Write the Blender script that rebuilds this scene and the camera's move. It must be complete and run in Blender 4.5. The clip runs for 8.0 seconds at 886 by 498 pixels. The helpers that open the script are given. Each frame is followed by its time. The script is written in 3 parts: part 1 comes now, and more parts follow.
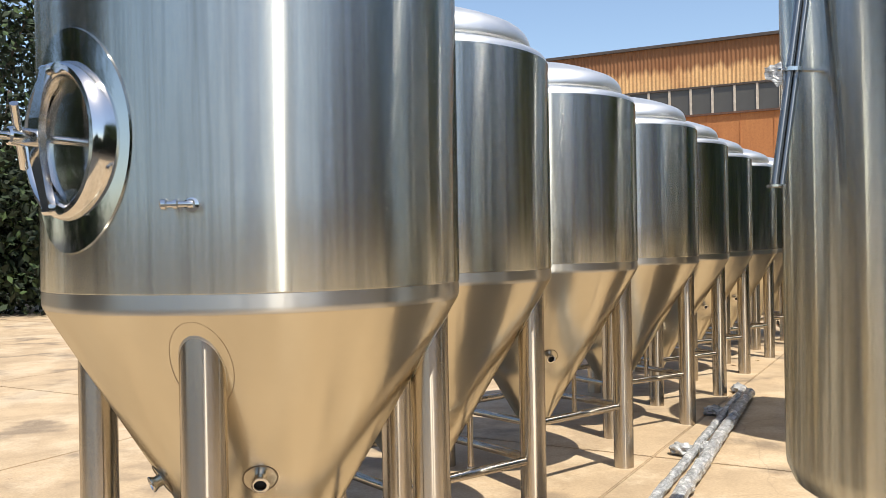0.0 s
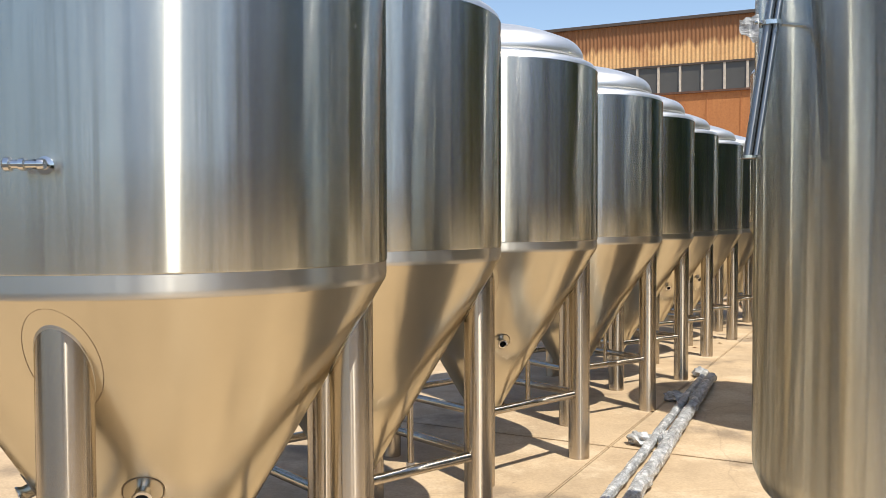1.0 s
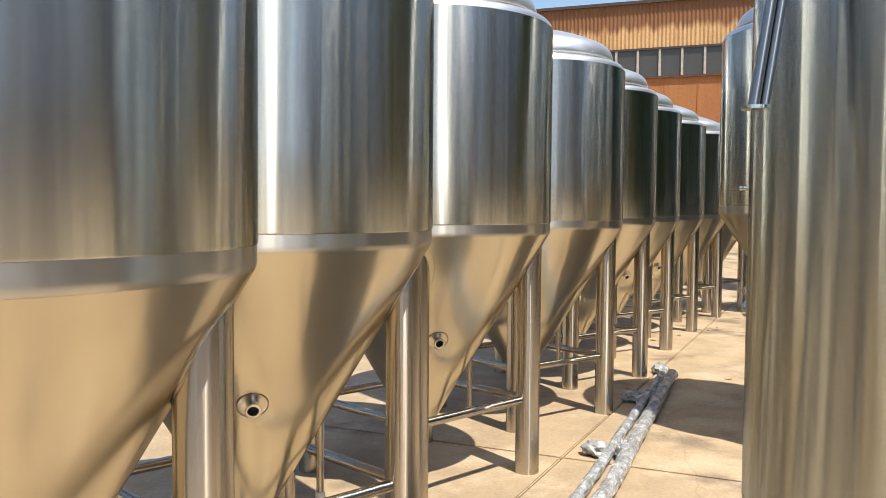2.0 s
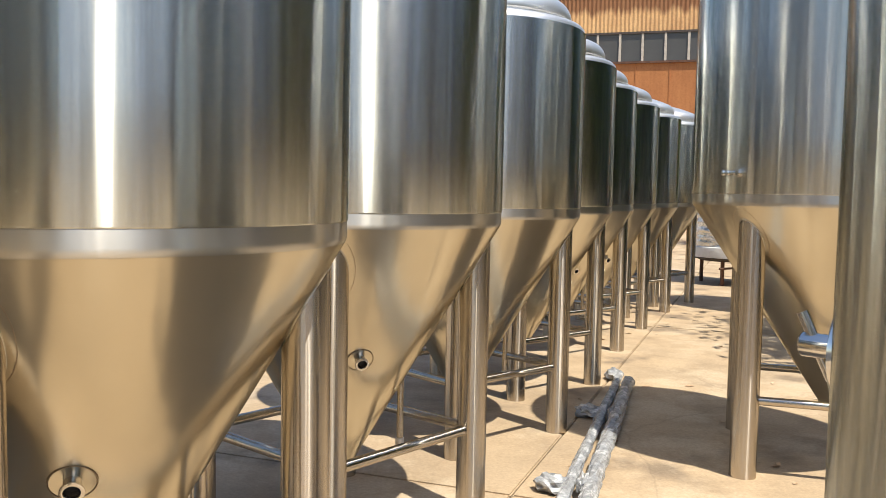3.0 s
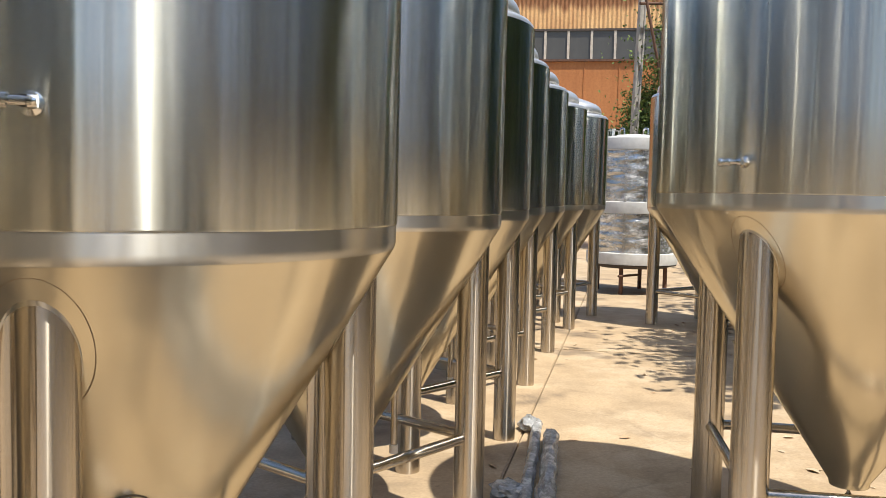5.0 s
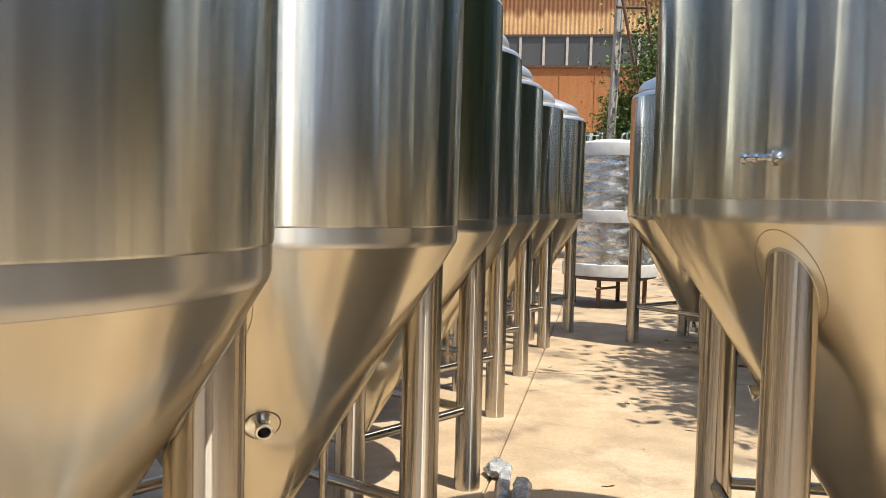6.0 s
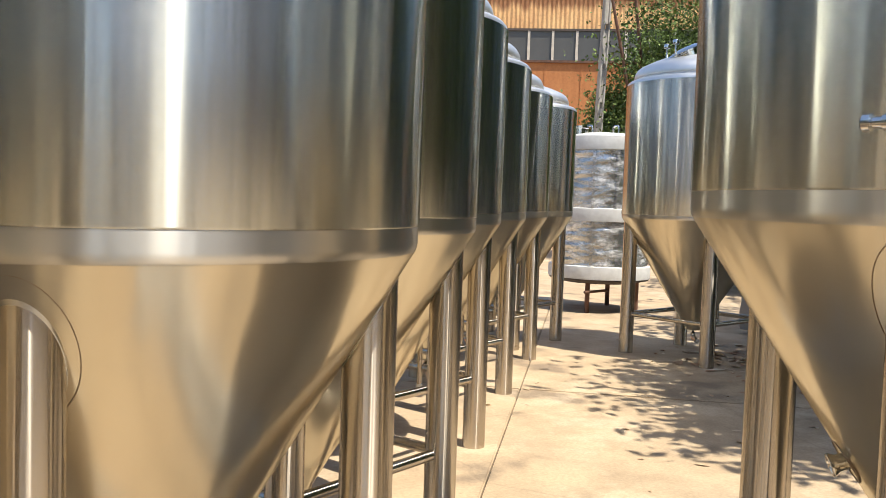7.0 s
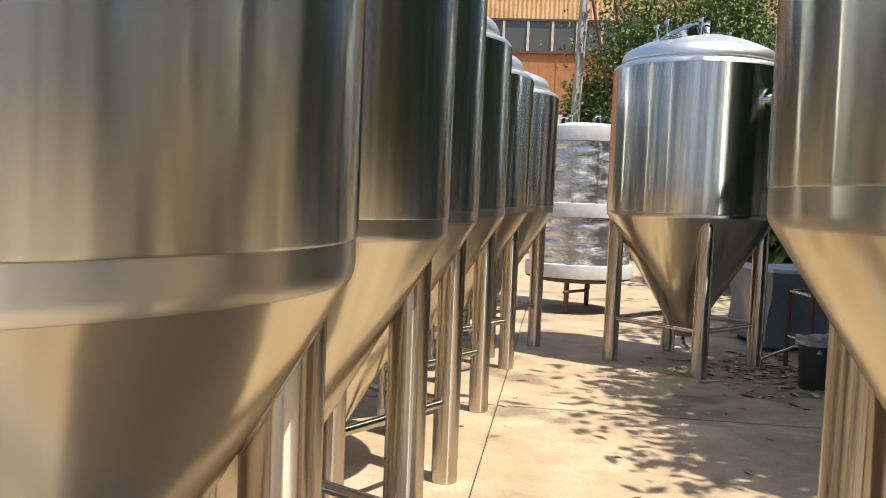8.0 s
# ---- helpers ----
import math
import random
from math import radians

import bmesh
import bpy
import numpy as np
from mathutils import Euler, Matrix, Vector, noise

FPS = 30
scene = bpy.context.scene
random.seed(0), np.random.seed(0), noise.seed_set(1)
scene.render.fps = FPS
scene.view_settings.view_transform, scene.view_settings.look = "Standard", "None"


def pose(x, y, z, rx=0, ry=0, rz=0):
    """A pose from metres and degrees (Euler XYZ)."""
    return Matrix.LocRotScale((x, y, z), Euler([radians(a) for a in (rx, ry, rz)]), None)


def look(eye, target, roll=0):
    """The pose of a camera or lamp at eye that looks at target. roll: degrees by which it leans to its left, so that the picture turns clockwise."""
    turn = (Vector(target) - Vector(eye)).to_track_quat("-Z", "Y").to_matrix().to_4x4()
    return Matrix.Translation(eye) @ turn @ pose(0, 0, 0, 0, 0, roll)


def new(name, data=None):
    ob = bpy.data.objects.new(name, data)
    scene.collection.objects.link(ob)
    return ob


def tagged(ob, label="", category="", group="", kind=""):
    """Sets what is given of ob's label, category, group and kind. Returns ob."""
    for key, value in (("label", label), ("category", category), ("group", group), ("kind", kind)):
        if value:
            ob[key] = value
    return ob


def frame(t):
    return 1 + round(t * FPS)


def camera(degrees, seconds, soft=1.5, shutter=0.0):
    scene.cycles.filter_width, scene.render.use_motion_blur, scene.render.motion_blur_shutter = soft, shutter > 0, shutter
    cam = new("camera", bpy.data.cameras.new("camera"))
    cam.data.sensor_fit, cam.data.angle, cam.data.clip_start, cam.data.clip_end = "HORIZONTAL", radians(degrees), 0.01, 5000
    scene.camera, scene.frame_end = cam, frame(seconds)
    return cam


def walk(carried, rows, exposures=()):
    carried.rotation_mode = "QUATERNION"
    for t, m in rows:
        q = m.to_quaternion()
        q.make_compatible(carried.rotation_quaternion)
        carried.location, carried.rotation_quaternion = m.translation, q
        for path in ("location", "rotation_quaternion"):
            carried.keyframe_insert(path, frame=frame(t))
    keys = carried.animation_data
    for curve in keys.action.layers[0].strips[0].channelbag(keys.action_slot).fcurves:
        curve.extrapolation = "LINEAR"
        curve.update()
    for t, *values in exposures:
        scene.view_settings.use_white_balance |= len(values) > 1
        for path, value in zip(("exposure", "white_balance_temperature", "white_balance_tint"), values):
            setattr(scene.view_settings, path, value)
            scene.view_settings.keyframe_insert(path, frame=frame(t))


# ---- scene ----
cam = camera(54.5, 8.0, soft=0.6)
PATH = [
    (0, (0.02, -0.266, 1.619), (0.005, 1.734, 1.61), -1.0),
    (0.5, (0.099, -0.197, 1.62), (0.112, 1.803, 1.59), -1.2),
    (1, (0.154, 0.161, 1.615), (0.215, 2.159, 1.549), -0.2),
    (1.5, (0.244, 0.512, 1.594), (0.35, 2.507, 1.511), 0.1),
    (3, (0.459, 1.921, 1.575), (0.771, 3.892, 1.443), 1.1),
    (3.5, (0.482, 2.371, 1.562), (0.885, 4.325, 1.429), 1.1),
    (4, (0.524, 2.827, 1.57), (1.013, 4.761, 1.429), 1.6),
    (4.5, (0.645, 3.247, 1.567), (1.192, 5.166, 1.431), 1.5),
    (6, (1.159, 4.367, 1.561), (1.802, 6.258, 1.456), 1.5),
    (6.5, (1.36, 4.806, 1.556), (2.019, 6.691, 1.449), 1.9),
    (7, (1.519, 5.204, 1.549), (2.199, 7.082, 1.439), 1.9),
    (7.5, (1.66, 5.562, 1.56), (2.367, 7.429, 1.44), 2.2),
    (8, (1.816, 5.931, 1.561), (2.555, 7.785, 1.436), 2.3),
]
walk(cam, [(t, look(eye, target, roll)) for t, eye, target, roll in PATH],
     [(0.0, 0.40), (3.5, 0.42), (5.0, 0.44), (6.0, 0.48), (7.0, 0.64), (7.5, 0.62), (8.0, 0.57)])

# ---- world, sun ----
SUN_AZ, SUN_EL = 150.0, 64.0      # degrees from +y towards +x; height
world = bpy.data.worlds.new("sky")
scene.world = world
world.use_nodes = True
wn = world.node_tree
sky = wn.nodes.new("ShaderNodeTexSky")
sky.sky_type, sky.sun_disc = "NISHITA", False
sky.sun_elevation, sky.sun_rotation = radians(SUN_EL), radians(SUN_AZ)
sky.air_density, sky.dust_density = 1.0, 1.0
wn.links.new(sky.outputs[0], wn.nodes["Background"].inputs[0])
wn.nodes["Background"].inputs[1].default_value = 0.14
sun = new("sun", bpy.data.lights.new("sun", "SUN"))
sun.data.energy, sun.data.angle, sun.data.color = 5.0, radians(0.55), (1.0, 0.935, 0.81)
az, el = radians(SUN_AZ), radians(SUN_EL)
sun_dir = Vector((math.sin(az) * math.cos(el), math.cos(az) * math.cos(el), math.sin(el)))
sun.matrix_world = look(sun_dir * 30, (0, 0, 0))
scene.view_settings.exposure = 0.42


# ---- materials ----
def material(name):
    m = bpy.data.materials.new(name)
    m.use_nodes = True
    nt = m.node_tree
    return m, nt, nt.nodes["Principled BSDF"]


def nd(nt, kind, **values):
    n = nt.nodes.new(kind)
    for k, v in values.items():
        n.inputs[k.replace("_", " ")].default_value = v
    return n


def coords(nt, scale=(1, 1, 1), which="Object"):
    tc = nt.nodes.new("ShaderNodeTexCoord")
    mp = nd(nt, "ShaderNodeMapping", Scale=scale)
    nt.links.new(tc.outputs[which], mp.inputs[0])
    return mp.outputs[0]


def noise_at(nt, vec, scale, detail=4.0, rough=0.55):
    n = nd(nt, "ShaderNodeTexNoise", Scale=scale, Detail=detail, Roughness=rough)
    nt.links.new(vec, n.inputs["Vector"])
    return n.outputs["Fac"]


def ramp(nt, fac, stops):
    r = nt.nodes.new("ShaderNodeValToRGB")
    while len(r.color_ramp.elements) < len(stops):
        r.color_ramp.elements.new(0.5)
    for e, (p, c) in zip(r.color_ramp.elements, stops):
        e.position, e.color = p, (*c, 1) if len(c) == 3 else c
    nt.links.new(fac, r.inputs[0])
    return r.outputs[0]


def remap(nt, fac, a, b, c, d):
    n = nd(nt, "ShaderNodeMapRange", From_Min=a, From_Max=b, To_Min=c, To_Max=d)
    nt.links.new(fac, n.inputs[0])
    return n.outputs[0]


def mixed(nt, fac, a, b, blend="MIX"):
    n = nt.nodes.new("ShaderNodeMix")
    n.data_type, n.blend_type = "RGBA", blend
    for sock, v in ((n.inputs[0], fac), (n.inputs[6], a), (n.inputs[7], b)):
        if isinstance(v, bpy.types.NodeSocket):
            nt.links.new(v, sock)
        else:
            sock.default_value = v if isinstance(v, (int, float)) else (*v, 1)
    return n.outputs[2]


def bump(nt, bsdf, height, strength=0.2, distance=0.01):
    b = nd(nt, "ShaderNodeBump", Strength=strength, Distance=distance)
    nt.links.new(height, b.inputs["Height"])
    nt.links.new(b.outputs[0], bsdf.inputs["Normal"])


def steel(name, rough, tint=(0.62, 0.60, 0.57), aniso=0.0, grain=(3, 3, 260), spread=0.06):
    """Stainless steel: grain runs round the thing; aniso stretches reflections upright."""
    m, nt, b = material(name)
    b.inputs["Metallic"].default_value = 1.0
    vec = coords(nt, grain)
    fine = noise_at(nt, vec, 1.0, 3.0)
    broad = noise_at(nt, coords(nt, (1, 1, 1)), 2.3, 3.0)
    tone = mixed(nt, remap(nt, broad, 0.35, 0.7, 0.0, 1.0), tint, [c * 0.9 for c in tint])
    nt.links.new(tone, b.inputs["Base Color"])
    add = nd(nt, "ShaderNodeMath")
    add.operation = "ADD"
    nt.links.new(remap(nt, fine, 0.3, 0.7, -spread * 0.5, spread * 0.5), add.inputs[0])
    nt.links.new(remap(nt, broad, 0.3, 0.7, rough - spread * 0.5, rough + spread * 0.5), add.inputs[1])
    nt.links.new(add.outputs[0], b.inputs["Roughness"])
    if aniso:
        b.inputs["Anisotropic"].default_value = aniso
        b.inputs["Anisotropic Rotation"].default_value = 0.25
        tg = nt.nodes.new("ShaderNodeTangent")
        tg.direction_type, tg.axis = "RADIAL", "Z"
        nt.links.new(tg.outputs[0], b.inputs["Tangent"])
    return m


def brushed(name, tint, lobes, wave=0.0, upright=0.035, ripples=4.0, streaks=0.0, specks=0.0, width=4.5):
    """Steel polished round its upright axis: each lobe (round, upright, share) blurs reflections little round the thing and far up and down."""
    m, nt, b = material(name)
    nt.nodes.remove(b)
    broad = noise_at(nt, coords(nt), 2.3, 3.0)
    tone = mixed(nt, remap(nt, broad, 0.35, 0.7, 0.0, 1.0), tint, [c * 0.92 for c in tint])
    if streaks:
        # Upright streaks painted into the tone to look like mirrored surroundings.
        mirror_streaks = noise_at(nt, coords(nt, (1, 1, 0.02)), 16.0, 4.0, 0.7)
        tone = mixed(nt, remap(nt, mirror_streaks, 0.42, 0.60, 0.0, 1.0), tone, [c * (1 - streaks) for c in tint])
    normal = None
    if wave:
        bp = nd(nt, "ShaderNodeBump", Strength=wave, Distance=0.02)
        nt.links.new(noise_at(nt, coords(nt, (1, 1, upright)), width, ripples, 0.6), bp.inputs["Height"])
        normal = bp.outputs[0]
    tg = nt.nodes.new("ShaderNodeTangent")
    tg.direction_type, tg.axis = "RADIAL", "Z"
    fine = noise_at(nt, coords(nt, (30, 30, 0.4)), 1.0, 3.0)
    shader = None
    for around, up, share in lobes:
        g = nt.nodes.new("ShaderNodeBsdfAnisotropic")
        mean = math.sqrt(around * up)
        r = math.sqrt(mean)
        nt.links.new(remap(nt, fine, 0.3, 0.7, r * 0.92, r * 1.08), g.inputs["Roughness"])
        g.inputs["Anisotropy"].default_value = 1 - around / mean
        nt.links.new(tone, g.inputs["Color"])
        nt.links.new(tg.outputs[0], g.inputs["Tangent"])
        if normal:
            nt.links.new(normal, g.inputs["Normal"])
        if shader is None:
            shader = g.outputs[0]
        else:
            mx = nd(nt, "ShaderNodeMixShader", Fac=share)
            nt.links.new(shader, mx.inputs[1])
            nt.links.new(g.outputs[0], mx.inputs[2])
            shader = mx.outputs[0]
    if specks:
        vo = nd(nt, "ShaderNodeTexVoronoi", Scale=5.5)
        nt.links.new(coords(nt, (1, 1, 0.8)), vo.inputs["Vector"])
        dot = remap(nt, vo.outputs["Distance"], 0.012, 0.024, specks, 0.0)
        spot = nd(nt, "ShaderNodeBsdfDiffuse", Color=(0.42, 0.40, 0.36, 1))
        mx = nt.nodes.new("ShaderNodeMixShader")
        nt.links.new(dot, mx.inputs[0])
        nt.links.new(shader, mx.inputs[1])
        nt.links.new(spot.outputs[0], mx.inputs[2])
        shader = mx.outputs[0]
    nt.links.new(shader, nt.nodes["Material Output"].inputs["Surface"])
    return m


JACKET = brushed("polished_jacket", (0.66, 0.675, 0.628), [(0.005, 0.20, 1.0), (0.022, 0.42, 0.24)], wave=0.20, ripples=3.0, streaks=0.28, specks=0.75)
BAND = brushed("satin_band", (0.63, 0.62, 0.585), [(0.018, 0.16, 1.0), (0.12, 0.38, 0.35)], wave=0.12, upright=0.3, ripples=2.0)
# Cone and leg tints are warmed with the tan of the mirrored ground.
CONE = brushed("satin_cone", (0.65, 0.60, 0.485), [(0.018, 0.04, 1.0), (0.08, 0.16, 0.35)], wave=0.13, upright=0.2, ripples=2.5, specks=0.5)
DOME = steel("dome_steel", 0.44, (0.76, 0.76, 0.755), grain=(8, 8, 8))
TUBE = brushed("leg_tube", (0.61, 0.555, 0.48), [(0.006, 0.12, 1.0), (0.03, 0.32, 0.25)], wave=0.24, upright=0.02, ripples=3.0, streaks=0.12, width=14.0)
PLATE = steel("mirror_plate", 0.10, (0.62, 0.62, 0.60), grain=(20, 20, 20), spread=0.02)
# The hung pipes' low tint stands in for dark surroundings they mirror.
DARKPIPE = steel("dark_mirroring_pipe", 0.28, (0.30, 0.31, 0.32), aniso=0.9, grain=(20, 20, 1.0))
BRIGHT = steel("bright_fitting", 0.14, (0.70, 0.69, 0.67), grain=(30, 30, 30))
BORE_SHADE, _nt, _b = material("bore_shade")
_b.inputs["Base Color"].default_value, _b.inputs["Roughness"].default_value = (0.02, 0.02, 0.02, 1), 0.6


def concrete():
    m, nt, b = material("yard_concrete")
    tc = nt.nodes.new("ShaderNodeNewGeometry")
    v = tc.outputs["Position"]
    big = noise_at(nt, v, 0.35, 5.0, 0.6)
    mid = noise_at(nt, v, 2.2, 6.0, 0.65)
    fine = noise_at(nt, v, 45.0, 4.0, 0.7)
    base = ramp(nt, big, [(0.3, (0.36, 0.272, 0.178)), (0.55, (0.475, 0.352, 0.222)), (0.75, (0.405, 0.312, 0.21))])
    stain = remap(nt, mid, 0.42, 0.68, 0.0, 0.55)
    col = mixed(nt, stain, base, (0.265, 0.195, 0.125))
    oil = noise_at(nt, v, 1.1, 3.0, 0.5)
    col = mixed(nt, remap(nt, oil, 0.58, 0.66, 0.0, 0.6), col, (0.15, 0.115, 0.085))
    dirt = noise_at(nt, v, 9.0, 5.0, 0.65)
    col = mixed(nt, remap(nt, dirt, 0.66, 0.74, 0.0, 0.6), col, (0.12, 0.09, 0.065))
    pale = noise_at(nt, v, 0.9, 6.0, 0.7)
    col = mixed(nt, remap(nt, pale, 0.50, 0.62, 0.0, 0.55), col, (0.60, 0.485, 0.345))
    warp = nd(nt, "ShaderNodeTexNoise", Scale=1.3, Detail=4.0)
    nt.links.new(v, warp.inputs["Vector"])
    far = mixed(nt, 0.22, v, warp.outputs["Color"])
    cr = nd(nt, "ShaderNodeTexVoronoi", Scale=0.42)
    cr.feature = "DISTANCE_TO_EDGE"
    nt.links.new(far, cr.inputs["Vector"])
    crack = remap(nt, cr.outputs["Distance"], 0.0008, 0.0028, 0.15, 0.0)
    col = mixed(nt, crack, col, (0.08, 0.06, 0.045))
    grit = remap(nt, fine, 0.3, 0.75, 0.82, 1.12)
    sc_ = nd(nt, "ShaderNodeVectorMath")
    sc_.operation = "SCALE"
    nt.links.new(col, sc_.inputs[0])
    nt.links.new(grit, sc_.inputs["Scale"])
    nt.links.new(sc_.outputs[0], b.inputs["Base Color"])
    nt.links.new(remap(nt, mid, 0.3, 0.7, 0.75, 0.95), b.inputs["Roughness"])
    bump(nt, b, fine, 0.25, 0.004)
    return m


def rust(name, light, dark, stain=None, streak=(2.2, 2.2, 0.12)):
    """Rusted sheet: upright streaks, broad blotches and, with stain (height, reach), old rust that has run down from there."""
    m, nt, b = material(name)
    vec = coords(nt)
    st = noise_at(nt, coords(nt, streak), 2.6, 6.0, 0.7)
    bl = noise_at(nt, vec, 0.45, 5.0, 0.6)
    col = mixed(nt, remap(nt, st, 0.40, 0.66, 0.0, 0.7), light, [0.55 * a + 0.45 * c for a, c in zip(light, dark)])
    col = mixed(nt, remap(nt, bl, 0.45, 0.75, 0.0, 0.5), col, dark)
    if stain:
        sep = nt.nodes.new("ShaderNodeSeparateXYZ")
        nt.links.new(vec, sep.inputs[0])
        run = noise_at(nt, coords(nt, (1.0, 1.0, 0.05)), 2.1, 5.0, 0.75)
        edge = nd(nt, "ShaderNodeMath")
        edge.operation = "MULTIPLY_ADD"
        nt.links.new(run, edge.inputs[0])
        edge.inputs[1].default_value = stain[1] * 2.6
        nt.links.new(sep.outputs[2], edge.inputs[2])
        z0 = stain[0] + stain[1] * 0.15
        col = mixed(nt, remap(nt, edge.outputs[0], z0, z0 + stain[1] * 0.5, 0.0, 0.85), col, [c * 0.55 for c in dark])
    fine = noise_at(nt, vec, 9.0, 4.0, 0.7)
    col = mixed(nt, remap(nt, fine, 0.45, 0.8, 0.0, 0.35), col, [c * 0.6 for c in dark])
    nt.links.new(col, b.inputs["Base Color"])
    b.inputs["Roughness"].default_value = 0.85
    return m


def plain(name, colour, rough=0.6, vary=0.25, scale=6.0, metal=0.0, relief=0.1):
    m, nt, b = material(name)
    n = noise_at(nt, coords(nt), scale, 5.0)
    nt.links.new(mixed(nt, remap(nt, n, 0.3, 0.7, 0.0, 1.0), colour, [c * (1 - vary) for c in colour]), b.inputs["Base Color"])
    b.inputs["Roughness"].default_value, b.inputs["Metallic"].default_value = rough, metal
    bump(nt, b, n, relief, 0.01)
    return m


CONCRETE = concrete()
SOIL = plain("soil_in_tree_shade", (0.075, 0.06, 0.045), 0.95, 0.5, 2.5, relief=0.6)
EARTH = plain("dark_unseen_ground", (0.085, 0.082, 0.078), 0.95, 0.5, 1.5, relief=0.6)
RUST_LOW = rust("rusted_panel", (0.50, 0.205, 0.07), (0.28, 0.085, 0.03), streak=(1.1, 1.1, 0.12))
RUST_HIGH = rust("rusted_corrugated_sheet", (0.76, 0.47, 0.215), (0.36, 0.13, 0.05), stain=(10.98, 0.62), streak=(3.0, 3.0, 0.06))
GLASS_GREY = plain("dusty_window_glass", (0.095, 0.09, 0.083), 0.35, 0.25, 0.8)
MULLION = plain("pale_mullion_paint", (0.62, 0.54, 0.45), 0.7)
DARK_TRIM = plain("dark_roof_trim", (0.09, 0.07, 0.06), 0.8)
POLE = plain("weathered_concrete_pole", (0.42, 0.39, 0.35), 0.85, 0.3)
RUSTBAR = plain("rusty_steel_bar", (0.16, 0.08, 0.05), 0.8, 0.4)
WRAP, _nt, _b = material("clear_stretch_wrap")
_n = noise_at(_nt, coords(_nt, (6, 6, 18)), 1.6, 5.0, 0.7)
_nt.links.new(ramp(_nt, _n, [(0.35, (0.24, 0.25, 0.26)), (0.52, (0.42, 0.43, 0.44)), (0.68, (0.80, 0.80, 0.80))]), _b.inputs["Base Color"])
_b.inputs["Roughness"].default_value, _b.inputs["Metallic"].default_value = 0.25, 0.2
bump(_nt, _b, _n, 0.8, 0.02)
FILM, _nt, _b = material("film_over_steel")
_n = noise_at(_nt, coords(_nt, (2.4, 2.4, 6)), 1.5, 6.0, 0.7)
_nt.links.new(ramp(_nt, _n, [(0.40, (0.55, 0.55, 0.54)), (0.55, (0.66, 0.66, 0.65)), (0.66, (0.88, 0.88, 0.87))]), _b.inputs["Base Color"])
_nt.links.new(remap(_nt, _n, 0.45, 0.65, 0.9, 0.3), _b.inputs["Metallic"])
_b.inputs["Roughness"].default_value = 0.22
bump(_nt, _b, _n, 0.7, 0.02)
WELD = plain("heat_tinted_weld", (0.29, 0.23, 0.165), 0.5, 0.4, 30, metal=0.7)
FOAM = plain("white_foam_wrap", (0.64, 0.64, 0.63), 0.6, 0.15, 12, relief=0.5)
BARK = plain("tree_bark", (0.13, 0.10, 0.075), 0.9, 0.4, 20, relief=0.6)
LEAF, _nt, _b = material("green_leaves")
_info = _nt.nodes.new("ShaderNodeNewGeometry")
_nt.links.new(ramp(_nt, _info.outputs["Random Per Island"], [(0.0, (0.026, 0.046, 0.009)), (0.5, (0.075, 0.125, 0.018)), (1.0, (0.16, 0.23, 0.045))]), _b.inputs["Base Color"])
_b.inputs["Roughness"].default_value = 0.7
# Near-black greens put the shade inside these crowns into the leaf colour.
LEAF_SHADED, _nt, _b = material("shaded_green_leaves")
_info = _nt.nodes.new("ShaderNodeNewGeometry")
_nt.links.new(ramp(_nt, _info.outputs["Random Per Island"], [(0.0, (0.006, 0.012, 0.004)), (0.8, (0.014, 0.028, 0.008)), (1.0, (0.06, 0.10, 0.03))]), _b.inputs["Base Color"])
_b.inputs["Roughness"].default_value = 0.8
DRYLEAF, _nt, _b = material("dry_leaves")
_info = _nt.nodes.new("ShaderNodeNewGeometry")
_nt.links.new(ramp(_nt, _info.outputs["Random Per Island"], [(0.0, (0.30, 0.15, 0.07)), (0.5, (0.50, 0.37, 0.24)), (1.0, (0.66, 0.56, 0.42))]), _b.inputs["Base Color"])
_b.inputs["Roughness"].default_value = 0.8


# ---- mesh helpers ----
def finish(name, bm, mat, smooth=True):
    me = bpy.data.meshes.new(name)
    bmesh.ops.recalc_face_normals(bm, faces=bm.faces)
    bm.to_mesh(me)
    bm.free()
    me.materials.append(mat)
    if smooth:
        for p in me.polygons:
            p.use_smooth = True
        me.set_sharp_from_angle(angle=radians(38))
    return me


def part(name, bm, mat, parent, label="", smooth=True):
    ob = new(name, finish(name, bm, mat, smooth))
    ob.parent = parent
    if label:
        tagged(ob, label)
    return ob


def thing(name, m, label, category, group="", kind=""):
    ob = new(name)
    ob.empty_display_size = 0.1
    ob.matrix_world = m
    return tagged(ob, label, category, group, kind)


def solid(name, bm, mat, label, category, m=Matrix(), group="", kind="", smooth=True):
    ob = new(name, finish(name, bm, mat, smooth))
    ob.matrix_world = m
    return tagged(ob, label, category, group, kind)


def lathe(profile, seg=96, m=Matrix(), closed=False, bm=None):
    """A body of revolution round z from (radius, height) pairs."""
    bm = bm or bmesh.new()
    rings = []
    for r, z in profile:
        if r < 1e-5:
            rings.append([bm.verts.new(m @ Vector((0, 0, z)))])
        else:
            rings.append([bm.verts.new(m @ Vector((r * math.cos(a), r * math.sin(a), z))) for a in [2 * math.pi * i / seg for i in range(seg)]])
    pairs = list(zip(rings, rings[1:])) + ([(rings[-1], rings[0])] if closed else [])
    for a, b in pairs:
        for i in range(seg):
            j = (i + 1) % seg
            f = [a[i % len(a)], a[j % len(a)], b[j % len(b)], b[i % len(b)]]
            f = list(dict.fromkeys(f))
            if len(f) > 2:
                bm.faces.new(f)
    return bm


